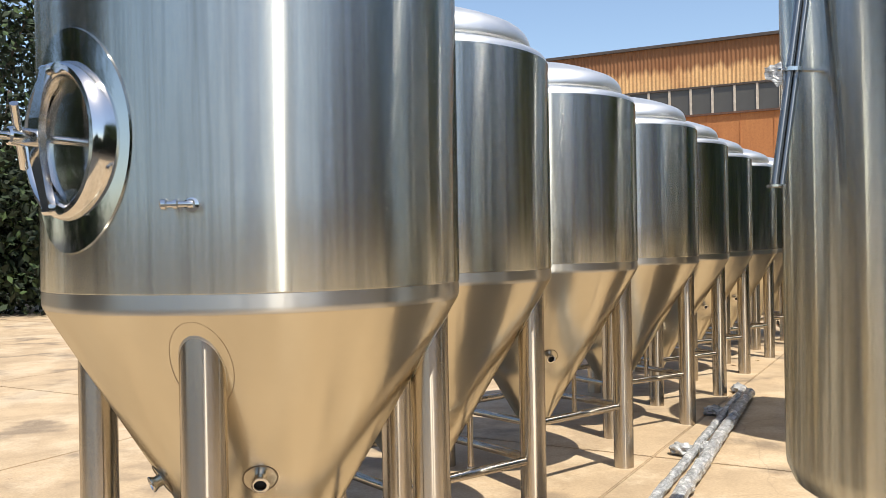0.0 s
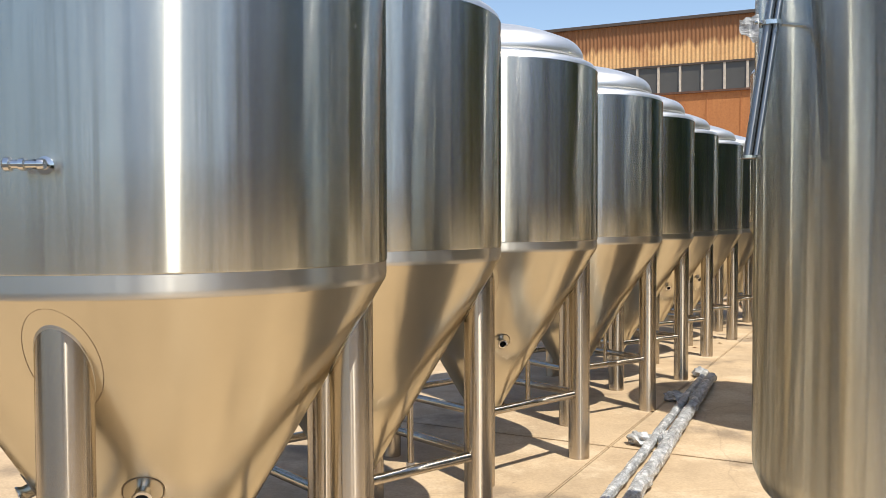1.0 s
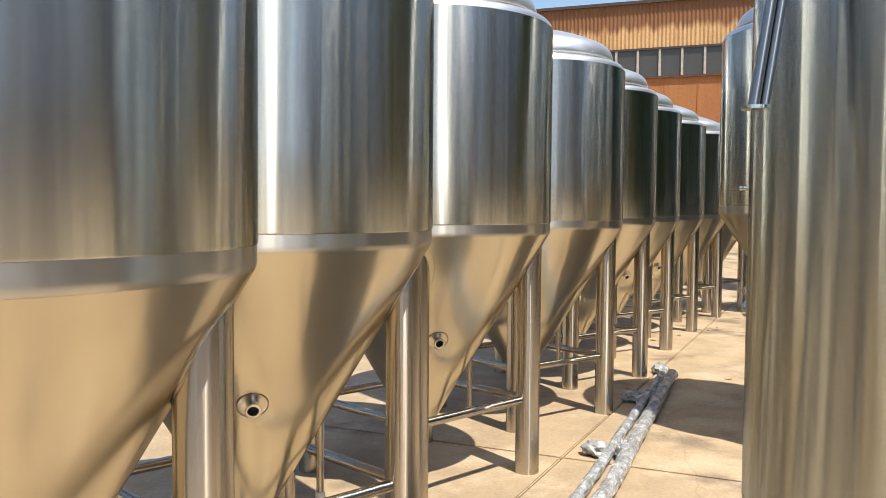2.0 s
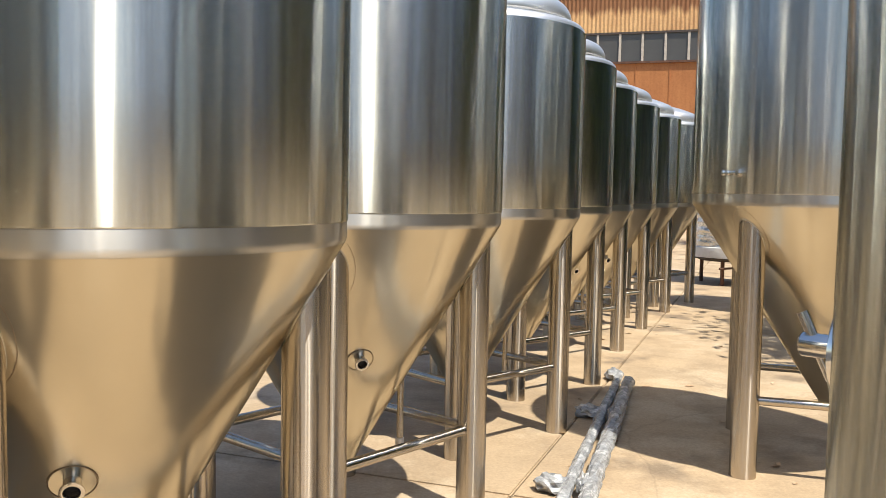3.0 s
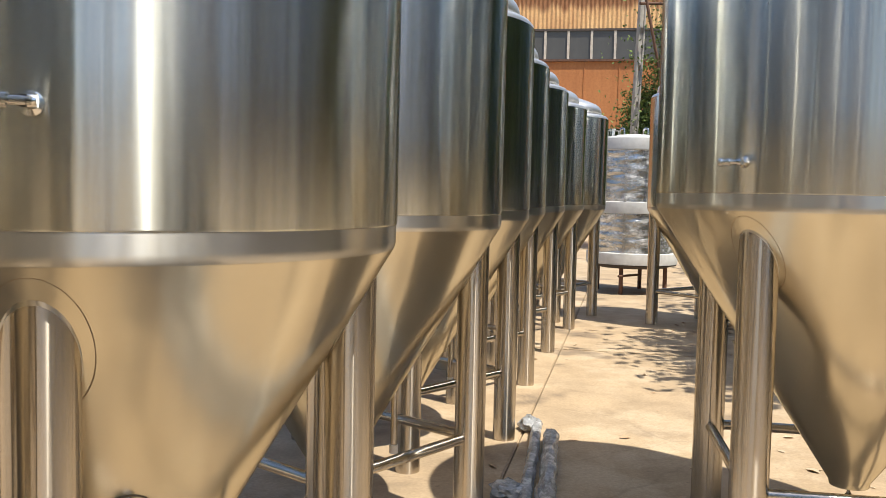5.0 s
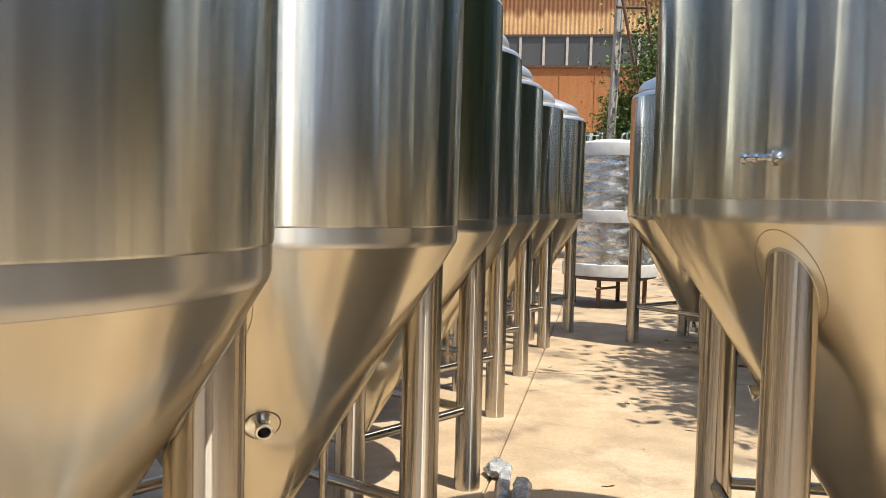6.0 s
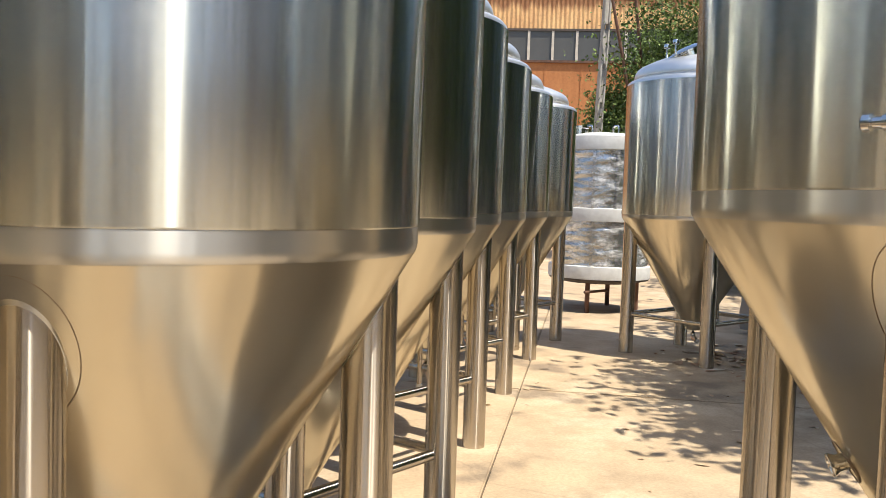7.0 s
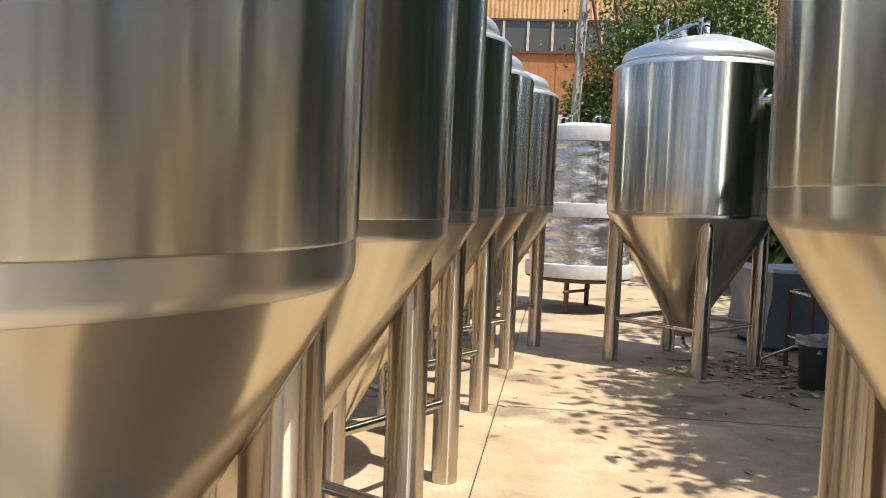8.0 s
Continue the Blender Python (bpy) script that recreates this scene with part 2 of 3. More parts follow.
def rod(a, b, r, seg=16, bm=None, cap=True, r2=None):
    a, b = Vector(a), Vector(b)
    L = (b - a).length
    m = Matrix.Translation(a) @ (b - a).to_track_quat("Z", "Y").to_matrix().to_4x4()
    r2 = r if r2 is None else r2
    prof = [(r, 0), (r2, L)]
    if cap:
        prof = [(0, 0)] + prof + [(0, L)]
    return lathe(prof, seg, m, bm=bm)


def tube_path(pts, r, seg=14, bm=None, bend=0.05):
    """A round pipe along points, with eased corners."""
    pts = [Vector(p) for p in pts]
    line = [pts[0]]
    for p, q, s in zip(pts, pts[1:], pts[2:]):
        d1, d2 = (p - q).normalized(), (s - q).normalized()
        k = min(bend, (p - q).length * 0.45, (s - q).length * 0.45)
        for i in range(6):
            u = i / 5
            line.append((q + d1 * k) * (1 - u) ** 2 + q * 2 * u * (1 - u) + (q + d2 * k) * u * u)
    line.append(pts[-1])
    bm = bm or bmesh.new()
    rings = []
    for i, p in enumerate(line):
        d = (line[min(i + 1, len(line) - 1)] - line[max(i - 1, 0)]).normalized()
        q = d.to_track_quat("Z", "Y").to_matrix()
        rings.append([bm.verts.new(p + q @ Vector((r * math.cos(a), r * math.sin(a), 0))) for a in [2 * math.pi * k / seg for k in range(seg)]])
    for a, b in zip(rings, rings[1:]):
        for k in range(seg):
            bm.faces.new((a[k], a[(k + 1) % seg], b[(k + 1) % seg], b[k]))
    bm.faces.new(rings[0][::-1])
    bm.faces.new(rings[-1])
    return bm


def box(x0, y0, z0, x1, y1, z1, bm=None, bevel=0.0, m=Matrix()):
    bm = bm or bmesh.new()
    made = bmesh.ops.create_cube(bm, size=1.0, matrix=m @ Matrix.Translation(((x0 + x1) / 2, (y0 + y1) / 2, (z0 + z1) / 2)) @ Matrix.Diagonal((x1 - x0, y1 - y0, z1 - z0, 1)))
    if bevel:
        edges = list({e for v in made["verts"] for e in v.link_edges})
        bmesh.ops.bevel(bm, geom=edges, offset=bevel, segments=2, affect="EDGES")
    return bm


ROW = math.atan2(0.489, 0.872)           # the rows run this far from +y towards +x
U, V = Vector((0.489, 0.872, 0)), Vector((0.872, -0.489, 0))


def row_pose(u, v, z=0.0, turn=0.0):
    """A place u along the rows and v across them; x of the pose runs across, y along."""
    p = U * u + V * v
    return pose(p.x, p.y, z, 0, 0, -math.degrees(ROW) + turn)


# ---- ground ----
def ground():
    root = thing("ground", Matrix(), "tan weathered concrete yard with joints, unseen dark ground beyond", "ground", kind="structure")
    bm = bmesh.new()
    bmesh.ops.create_grid(bm, x_segments=1, y_segments=1, size=600)
    for v in bm.verts:
        v.co.z = -0.03
    # Unseen outer ground, made dark so the jackets mirror little of it.
    part("outer_ground", bm, EARTH, root, "unseen ground round the yard, made dark for the reflections", False)
    # Mostly unseen soil; its dark colour also carries the trees' shade for reflections.
    part("soil", box(2.75, -14, -0.12, 22, 46, -0.012, m=row_pose(0, 0)), SOIL, root, "bare soil under the trees, darkened for their shade", False)
    slab_u, slab_v = 6.29, 4.2
    mesh = finish("concrete_slab", box(0.005, 0.005, -0.14, slab_v - 0.005, slab_u - 0.005, 0.0, bevel=0.008), CONCRETE, False)
    for i in range(0, 8):
        for j in range(-6, 1):
            ob = new("concrete_slab", mesh)
            ob.parent = root
            ob.matrix_world = row_pose(i * slab_u - 0.13, j * slab_v - 1.71, (i * 7 + j * 3) % 3 * 0.0012)
    return root


ground()


# ---- tanks ----
def cone_z(r, R, z_top, r_low, z_low):
    return z_low + (r - r_low) / (R - r_low) * (z_top - z_low)


def conical_tank(name, x, y, turn, label, R=0.76, z_cone=1.432, z_jacket=1.490, z_top=2.585, z_low=0.30, leg_r=0.645, leg_d=0.142,
                 dome_h=0.33, dome_in=0.095, bars=0.44, drain=0.0, run=0.22, group="row of conical tanks"):
    """A conical fermenting tank on four legs. turn: degrees from +x to its first leg."""
    root = thing(name, pose(x, y, 0, 0, 0, turn), label, "tank", group)
    r_low = 0.085
    jack = lathe([(R - 0.003, z_jacket - 0.006), (R, z_jacket - 0.004), (R + 0.002, z_jacket), (R + 0.002, z_jacket + 0.3), (R + 0.002, z_top - 0.3), (R + 0.002, z_top - 0.004), (R - 0.003, z_top)], 128)
    part("jacket", jack, JACKET, root)
    knee = math.atan2(R - 0.008 - r_low, z_cone - z_low)      # the cone's lean from upright
    bend = 0.05
    band = [(R - 0.001, z_jacket)]
    reach = bend * math.tan(knee / 2)
    for i in range(9):
        a = knee * i / 8
        band.append((R - 0.001 - bend * (1 - math.cos(a)), z_cone + reach - bend * math.sin(a)))
    part("seam_band", lathe(band, 128), BAND, root, "matte welded seam band")
    r_start, z_start = band[-1]
    steps = 12
    prof = [(r_start + 0.002, z_start + 0.003)]
    for i in range(steps + 1):
        u = i / steps
        prof.append((r_start + (r_low - r_start) * u, z_start + (z_low - z_start) * u))
    prof += [(r_low - 0.004, z_low - 0.02), (0.03, z_low - 0.03), (0, z_low - 0.03)]
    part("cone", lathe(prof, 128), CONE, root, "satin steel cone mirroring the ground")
    rd = R - dome_in
    dome = [(R - 0.002, z_top - 0.004), (R - 0.006, z_top + 0.018), (R - 0.022, z_top + 0.036), (R - 0.05, z_top + 0.046), (rd + 0.014, z_top + 0.050),
            (rd - 0.010, z_top + 0.052), (rd - 0.014, z_top + 0.058), (rd - 0.014, z_top + 0.070), (rd + 0.002, z_top + 0.076), (rd + 0.004, z_top + 0.084)]
    knuckle, crown = 0.13, dome_h
    for i in range(1, 8):
        a = i / 7 * 1.15
        dome.append((rd + 0.004 - knuckle * (1 - math.cos(a)), z_top + 0.084 + knuckle * math.sin(a) * 0.95))
    r1, z1 = dome[-1]
    for i in range(1, 9):
        u = i / 8
        dome.append((r1 * (1 - u), z1 + (z_top + crown - z1) * (1 - (1 - u) ** 2)))
    part("dome_top", lathe(dome, 128), DOME, root, "domed steel top with a stepped collar")
    # legs, cut to the slope of the cone
    lr = leg_d / 2
    leg_mesh = pad_mesh = weld_mesh = collar_mesh = None
    for k in range(4):
        spin = Matrix.Rotation(k * math.pi / 2, 4, "Z")
        if not leg_mesh:
            bm = bmesh.new()
            seg = 40
            rings = []
            for z in (0.0, 0.012, 0.6, None):
                ring = []
                for i in range(seg):
                    a = 2 * math.pi * i / seg
                    px, py = leg_r + lr * math.cos(a), lr * math.sin(a)
                    rr = math.hypot(px, py)
                    zz = cone_z(rr, R - 0.008, z_cone, r_low, z_low) + 0.02 if z is None else z
                    ring.append(bm.verts.new((px, py, zz)))
                rings.append(ring)
            for a, b in zip(rings, rings[1:]):
                for i in range(seg):
                    bm.faces.new((a[i], a[(i + 1) % seg], b[(i + 1) % seg], b[i]))
            bm.faces.new(rings[0][::-1])
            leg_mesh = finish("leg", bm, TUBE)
            bm = bmesh.new()
            rings = []
            for drop, out in ((0.0, 0.0012), (0.028, 0.0012), (0.030, -0.001)):
                ring = []
                for i in range(seg):
                    a = 2 * math.pi * i / seg
                    px, py = leg_r + (lr + out) * math.cos(a), (lr + out) * math.sin(a)
                    ring.append(bm.verts.new((px, py, cone_z(math.hypot(px, py), R - 0.008, z_cone, r_low, z_low) + 0.01 - drop)))
                rings.append(ring)
            for a, b in zip(rings, rings[1:]):
                for i in range(seg):
                    bm.faces.new((a[i], a[(i + 1) % seg], b[(i + 1) % seg], b[i]))
            collar_mesh = finish("ground_collar", bm, BAND)
            # the welded pad round the leg's head, lying on the cone
            bm = bmesh.new()
            slope = math.atan2(z_cone - z_low, R - 0.008 - r_low)
            rings = []
            for w, lift in ((1.0, -0.004), (0.985, 0.0035), (0.75, 0.004), (0.5, 0.004), (0.25, 0.004)):
                ring = []
                for i in range(48):
                    a = 2 * math.pi * i / 48
                    r0 = leg_r + 0.008 + min(1.30 * lr, R - 0.03 - leg_r) * w * math.cos(a)
                    ang = 1.36 * lr * w * math.sin(a) / r0
                    zz = cone_z(r0, R - 0.008, z_cone, r_low, z_low)
                    r1, z1 = r0 + lift * math.sin(slope), zz - lift * math.cos(slope)
                    ring.append(bm.verts.new((r1 * math.cos(ang), r1 * math.sin(ang), z1)))
                rings.append(ring)
            for a, b in zip(rings, rings[1:]):
                for i in range(48):
                    bm.faces.new((a[i], a[(i + 1) % 48], b[(i + 1) % 48], b[i]))
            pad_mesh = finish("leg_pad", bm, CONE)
            bm = bmesh.new()
            rings = []
            for w, lift in ((0.978, 0.0040), (0.987, 0.0060), (1.006, 0.0055), (1.018, -0.003)):
                ring = []
                for i in range(64):
                    a = 2 * math.pi * i / 64
                    r0 = leg_r + 0.008 + min(1.30 * lr, R - 0.03 - leg_r) * w * math.cos(a)
                    ang = 1.36 * lr * w * math.sin(a) / r0
                    zz = cone_z(r0, R - 0.008, z_cone, r_low, z_low)
                    ring.append(bm.verts.new(((r0 + lift * math.sin(slope)) * math.cos(ang), (r0 + lift * math.sin(slope)) * math.sin(ang), zz - lift * math.cos(slope))))
                rings.append(ring)
            for a, b in zip(rings, rings[1:]):
                for i in range(64):
                    bm.faces.new((a[i], a[(i + 1) % 64], b[(i + 1) % 64], b[i]))
            weld_mesh = finish("weld_seam", bm, WELD)
        leg = new("leg", leg_mesh)
        leg.parent, leg.matrix_local = root, spin
        new("ground_collar", collar_mesh).parent = leg
        pad = new("leg_pad", pad_mesh)
        pad.parent, pad.matrix_local = root, spin
        weld = new("weld_seam", weld_mesh)
        weld.parent, weld.matrix_local = root, spin
        a0, a1 = k * math.pi / 2, (k + 1) * math.pi / 2
        p0, p1 = Vector((leg_r * math.cos(a0), leg_r * math.sin(a0), bars)), Vector((leg_r * math.cos(a1), leg_r * math.sin(a1), bars))
        d = (p1 - p0).normalized()
        part("stretcher", rod(p0 + d * lr * 0.9, p1 - d * lr * 0.9, 0.0245, 20, cap=False), TUBE, root)
    # drain tube beside the outlet, with a white cap
    c, d = math.cos(radians(drain - turn)), math.sin(radians(drain - turn))
    tube = part("drain_tube", rod((0.30 * c, 0.30 * d, cone_z(0.30, R - 0.008, z_cone, r_low, z_low) + 0.02), (0.30 * c, 0.30 * d, z_low + 0.08), 0.016, 16), TUBE, root)
    part("cap", rod((0.30 * c, 0.30 * d, z_low + 0.085), (0.30 * c, 0.30 * d, z_low + 0.045), 0.021, 16), FOAM, tube, "white plastic cap")
    # outlet under the cone
    part("outlet_pipe", tube_path([(0, 0, z_low), (0, 0, z_low - 0.11), (0.0, -run, z_low - 0.11)], 0.026, bend=0.07), TUBE, root, "bent outlet pipe")
    return root


def world_to(root, ang_world):
    return radians(ang_world) - root.matrix_world.to_euler().z


def cone_nozzle(root, ang_world, z, R=0.76, z_cone=1.43, z_low=0.30, length=0.044, r=0.022):
    """A short open pipe with a clamp rim, on a round weld pad of the cone."""
    a = world_to(root, ang_world)
    r0 = 0.085 + (z - z_low) / (z_cone - z_low) * (R - 0.008 - 0.085)
    slope = math.atan2(z_cone - z_low, R - 0.093)
    n = Vector((math.sin(slope), 0, -math.cos(slope)))
    axis = Vector((0.93, 0, -0.36)).normalized()
    m = Matrix.Rotation(a, 4, "Z") @ Matrix.Translation((r0, 0, z))
    pad = lathe([(r * 0.9, 0.002), (0.055, 0.003), (0.058, -0.004)], 40, m @ n.to_track_quat("Z", "Y").to_matrix().to_4x4())
    p = part("nozzle_pad", pad, CONE, root)
    part("weld_seam", lathe([(0.056, 0.003), (0.057, 0.005), (0.059, 0.0045), (0.060, -0.004)], 40, m @ n.to_track_quat("Z", "Y").to_matrix().to_4x4()), WELD, p)
    q = axis.to_track_quat("Z", "Y").to_matrix().to_4x4()
    body = lathe([(r, -0.03), (r, length - 0.02), (r + 0.003, length - 0.014), (r + 0.008, length - 0.006), (r + 0.008, length - 0.001), (r + 0.006, length), (r - 0.001, length), (r - 0.003, length - 0.004), (r - 0.003, length - 0.05)], 28, m @ q)
    nz = part("nozzle", body, BRIGHT, root, "short open pipe nozzle with a clamp rim")
    # Near-black disc stands in for the shade deep in the pipe.
    bore = lathe([(r - 0.003, length - 0.030), (0, length - 0.030)], 20, m @ q)
    part("bore", bore, BORE_SHADE, nz)


def jacket_valve(root, ang_world, z, R=0.762):
    """A small sample valve: a weld boss with a barrel lying across it."""
    a = world_to(root, ang_world)
    m = Matrix.Rotation(a, 4, "Z") @ Matrix.Translation((R, 0, z)) @ Matrix.Rotation(math.pi / 2, 4, "Y")
    boss = part("valve_boss", lathe([(0.024, -0.01), (0.022, 0.004), (0.011, 0.008), (0.011, 0.055)], 24, m), BRIGHT, root)
    side = m @ Matrix.Translation((0, 0, 0.05)) @ Matrix.Rotation(math.pi / 2, 4, "X") @ Matrix.Diagonal((0.9, 0.9, 0.72, 1))
    prof = [(0, -0.03), (0.013, -0.03), (0.015, -0.022), (0.015, -0.01), (0.011, -0.006), (0.011, 0.03), (0.017, 0.034), (0.017, 0.05), (0.012, 0.054), (0.012, 0.075),
            (0.019, 0.08), (0.019, 0.098), (0.014, 0.104), (0.008, 0.104), (0.007, 0.08)]
    part("valve_barrel", lathe(prof, 24, side), BRIGHT, boss)


LBL = "brushed stainless steel conical fermenting tank on four tubular legs"
LEFT = [(-0.706, 3.014, -3.4), (-0.183, 4.507, -6), (0.61, 6.0, -5), (1.475, 7.50, -12), (2.19, 8.88, -13), (2.95, 10.35, -13), (3.76, 11.71, -12), (4.645, 13.08, -12), (5.475, 14.12, -12)]
tanks = []
for i, (x, y, turn) in enumerate(LEFT):
    tanks.append(conical_tank("fermenting_tank", x, y, turn, LBL))
for k in range(7):
    cone_nozzle(tanks[k], {3: -87, 4: -98}.get(k, -79), 0.848)
cone_nozzle(tanks[0], -146, 0.80)
jacket_valve(tanks[0], -92, 1.75)
for k in (1, 2):
    jacket_valve(tanks[k], -94, 1.705)
tank_b = conical_tank("fermenting_tank", 3.609, 6.619, 18.8, "brushed steel conical tank standing apart from the row", R=0.867, z_cone=1.54, z_jacket=1.60, z_top=2.75, z_low=0.36, leg_r=0.74, leg_d=0.148,
                      drain=-40.0, run=0.06, group="tanks across the aisle")
jacket_valve(tank_b, 199.5, 1.71, R=0.869)
cone_nozzle(tank_b, 150, 0.935, R=0.867, z_cone=1.54, z_low=0.36)
tank_c = conical_tank("fermenting_tank", 7.15, 12.85, -25, "wide stainless steel conical tank with a fitted domed lid", R=0.80, z_cone=1.45, z_jacket=1.487, z_top=2.83, leg_r=0.70, leg_d=0.148,
                      dome_h=0.36, dome_in=0.075, bars=0.42, group="tanks across the aisle")


def manway(root, ang_world, z, R, rx=0.205, rz=0.238):
    """An oval side hatch: neck, rim, dished door, bowed yoke and a screw with a T handle."""
    a = world_to(root, ang_world)
    m = Matrix.Rotation(a, 4, "Z") @ Matrix.Translation((R, 0, z)) @ Matrix.Rotation(math.pi / 2, 4, "Y") @ Matrix.Rotation(math.pi / 2, 4, "Z") @ Matrix.Diagonal((rx, rz, 1, 1))
    bm = bmesh.new()      # doubler plate, bent to the jacket
    rings = []
    for w, lift in ((1.0, -0.002), (0.99, 0.006), (0.85, 0.007), (0.7, 0.007), (0.55, 0.007)):
        ring = []
        for i in range(72):
            t = 2 * math.pi * i / 72
            ang, zz = a + 1.27 * rx * w * math.cos(t) / R, z + 1.48 * rz * w * math.sin(t)
            rr = R + 0.019 + lift
            ring.append(bm.verts.new((rr * math.cos(ang), rr * math.sin(ang), zz)))
        rings.append(ring)
    for p, q in zip(rings, rings[1:]):
        for i in range(72):
            bm.faces.new((p[i], p[(i + 1) % 72], q[(i + 1) % 72], q[i]))
    part("doubler_plate", bm, PLATE, root, "mirror-polished oval plate round the hatch")
    hatch = part("hatch_neck", lathe([(1.09, -0.07), (1.07, -0.01), (1.05, 0.02), (1.02, 0.045), (0.97, 0.060), (0.91, 0.063), (0.86, 0.056), (0.83, 0.04), (0.82, 0.0)], 72, m), BRIGHT, root, "oval polished hatch neck")
    part("hatch_door", lathe([(0.90, 0.004), (0.86, 0.012), (0.80, 0.014), (0.55, 0.018), (0.25, 0.021), (0, 0.022)], 72, m), BRIGHT, hatch, "dished mirror-bright hatch door")
    fr = Matrix.Rotation(a, 4, "Z") @ Matrix.Translation((R, 0, z))
    pts = [(0.06, 0, rz * 0.96), (0.085, 0, rz * 0.93), (0.118, 0, 0.06), (0.122, 0, 0.0), (0.118, 0, -0.06), (0.085, 0, -rz * 0.93), (0.06, 0, -rz * 0.96)]
    bm = bmesh.new()
    prev = None
    for i, p in enumerate(pts):
        w = 0.018 + 0.012 * (i in (2, 3, 4))
        q = [bm.verts.new(fr @ Vector((p[0] + dx, dy * w, p[2]))) for dx, dy in ((-0.012, -1), (0.012, -1), (0.012, 1), (-0.012, 1))]
        if prev:
            for k in range(4):
                bm.faces.new((prev[k], prev[(k + 1) % 4], q[(k + 1) % 4], q[k]))
        else:
            bm.faces.new(q)
        prev = q
    bm.faces.new(prev)
    yoke = part("yoke", bm, BRIGHT, hatch, "bowed steel clamp arm", False)
    for zz in (rz * 0.9, -rz * 0.9):
        part("pivot_bolt", rod(fr @ Vector((0.075, -0.04, zz)), fr @ Vector((0.075, 0.04, zz)), 0.017, 16), BRIGHT, hatch)
    handle(hatch, fr, 0.03, 0.155)


def handle(parent, fr, x0, x1, spin=35.0, reach=0.11, grip=0.105):
    """A threaded spindle with a collar and two slanting grips, along the x axis of fr."""
    s = part("spindle", rod(fr @ Vector((x0 - 0.02, 0, 0)), fr @ Vector((x1 + reach, 0, 0)), 0.0125, 20), BRIGHT, parent)
    c = Matrix(fr) @ Matrix.Translation((x1, 0, 0)) @ Matrix.Rotation(math.pi / 2, 4, "Y")
    part("collar", lathe([(0.012, -0.05), (0.026, -0.05), (0.028, -0.045), (0.028, 0.05), (0.022, 0.056), (0.012, 0.056)], 28, c), BRIGHT, parent)
    for sgn in (1, -1):
        a = radians(spin)
        tip = Vector((x1 + 0.02 + 0.43 * grip * sgn, grip * sgn * math.sin(a), grip * sgn * math.cos(a)))
        part("grip", rod(fr @ Vector((x1 + 0.02, 0, 0)), fr @ tip, 0.0125, 16), BRIGHT, parent)


manway(tanks[0], -126, 1.962, 0.745)


def bright_tank(x, y):
    root = thing("bright_beer_tank", pose(x, y, 0), "tall polished stainless steel tank with a rounded foot", "tank", "tanks across the aisle")
    R = 0.70
    part("jacket", lathe([(R - 0.20, 0.60), (R - 0.09, 0.612), (R - 0.03, 0.65), (R - 0.004, 0.71), (R, 0.76), (R, 1.4), (R, 2.2), (R, 2.85)], 128), JACKET, root)
    part("dished_bottom", lathe([(R - 0.20, 0.60), (0.25, 0.54), (0, 0.52)], 96), CONE, root)
    part("dome_top", lathe([(R, 2.85), (R - 0.02, 2.90), (R - 0.09, 2.96), (R - 0.3, 3.05), (0, 3.10)], 96), DOME, root)
    for k in range(4):
        a = radians(20 + 90 * k)
        part("leg", rod((0.52 * math.cos(a), 0.52 * math.sin(a), 0), (0.52 * math.cos(a), 0.52 * math.sin(a), 0.64), 0.055, 28), TUBE, root)
    return root


tank_a = bright_tank(2.05, 3.05)
_fr = Matrix.Translation((2.05, 3.05, 1.245)) @ Matrix.Rotation(math.atan2(0.67, -0.47), 4, "Z")
_neck = part("hatch_neck", lathe([(0.13, 0.62), (0.125, 0.70), (0.13, 0.712), (0.10, 0.716), (0.02, 0.72), (0.02, 0.75), (0, 0.75)], 48, _fr @ Matrix.Rotation(math.pi / 2, 4, "Y")), BRIGHT, tank_a)
_neck.matrix_parent_inverse = tank_a.matrix_world.inverted()
_before = set(bpy.data.objects)
handle(tank_a, _fr, 0.72, 0.765, 8.0, 0.05, 0.075)
for _o in set(bpy.data.objects) - _before:
    _o.matrix_parent_inverse = tank_a.matrix_world.inverted()


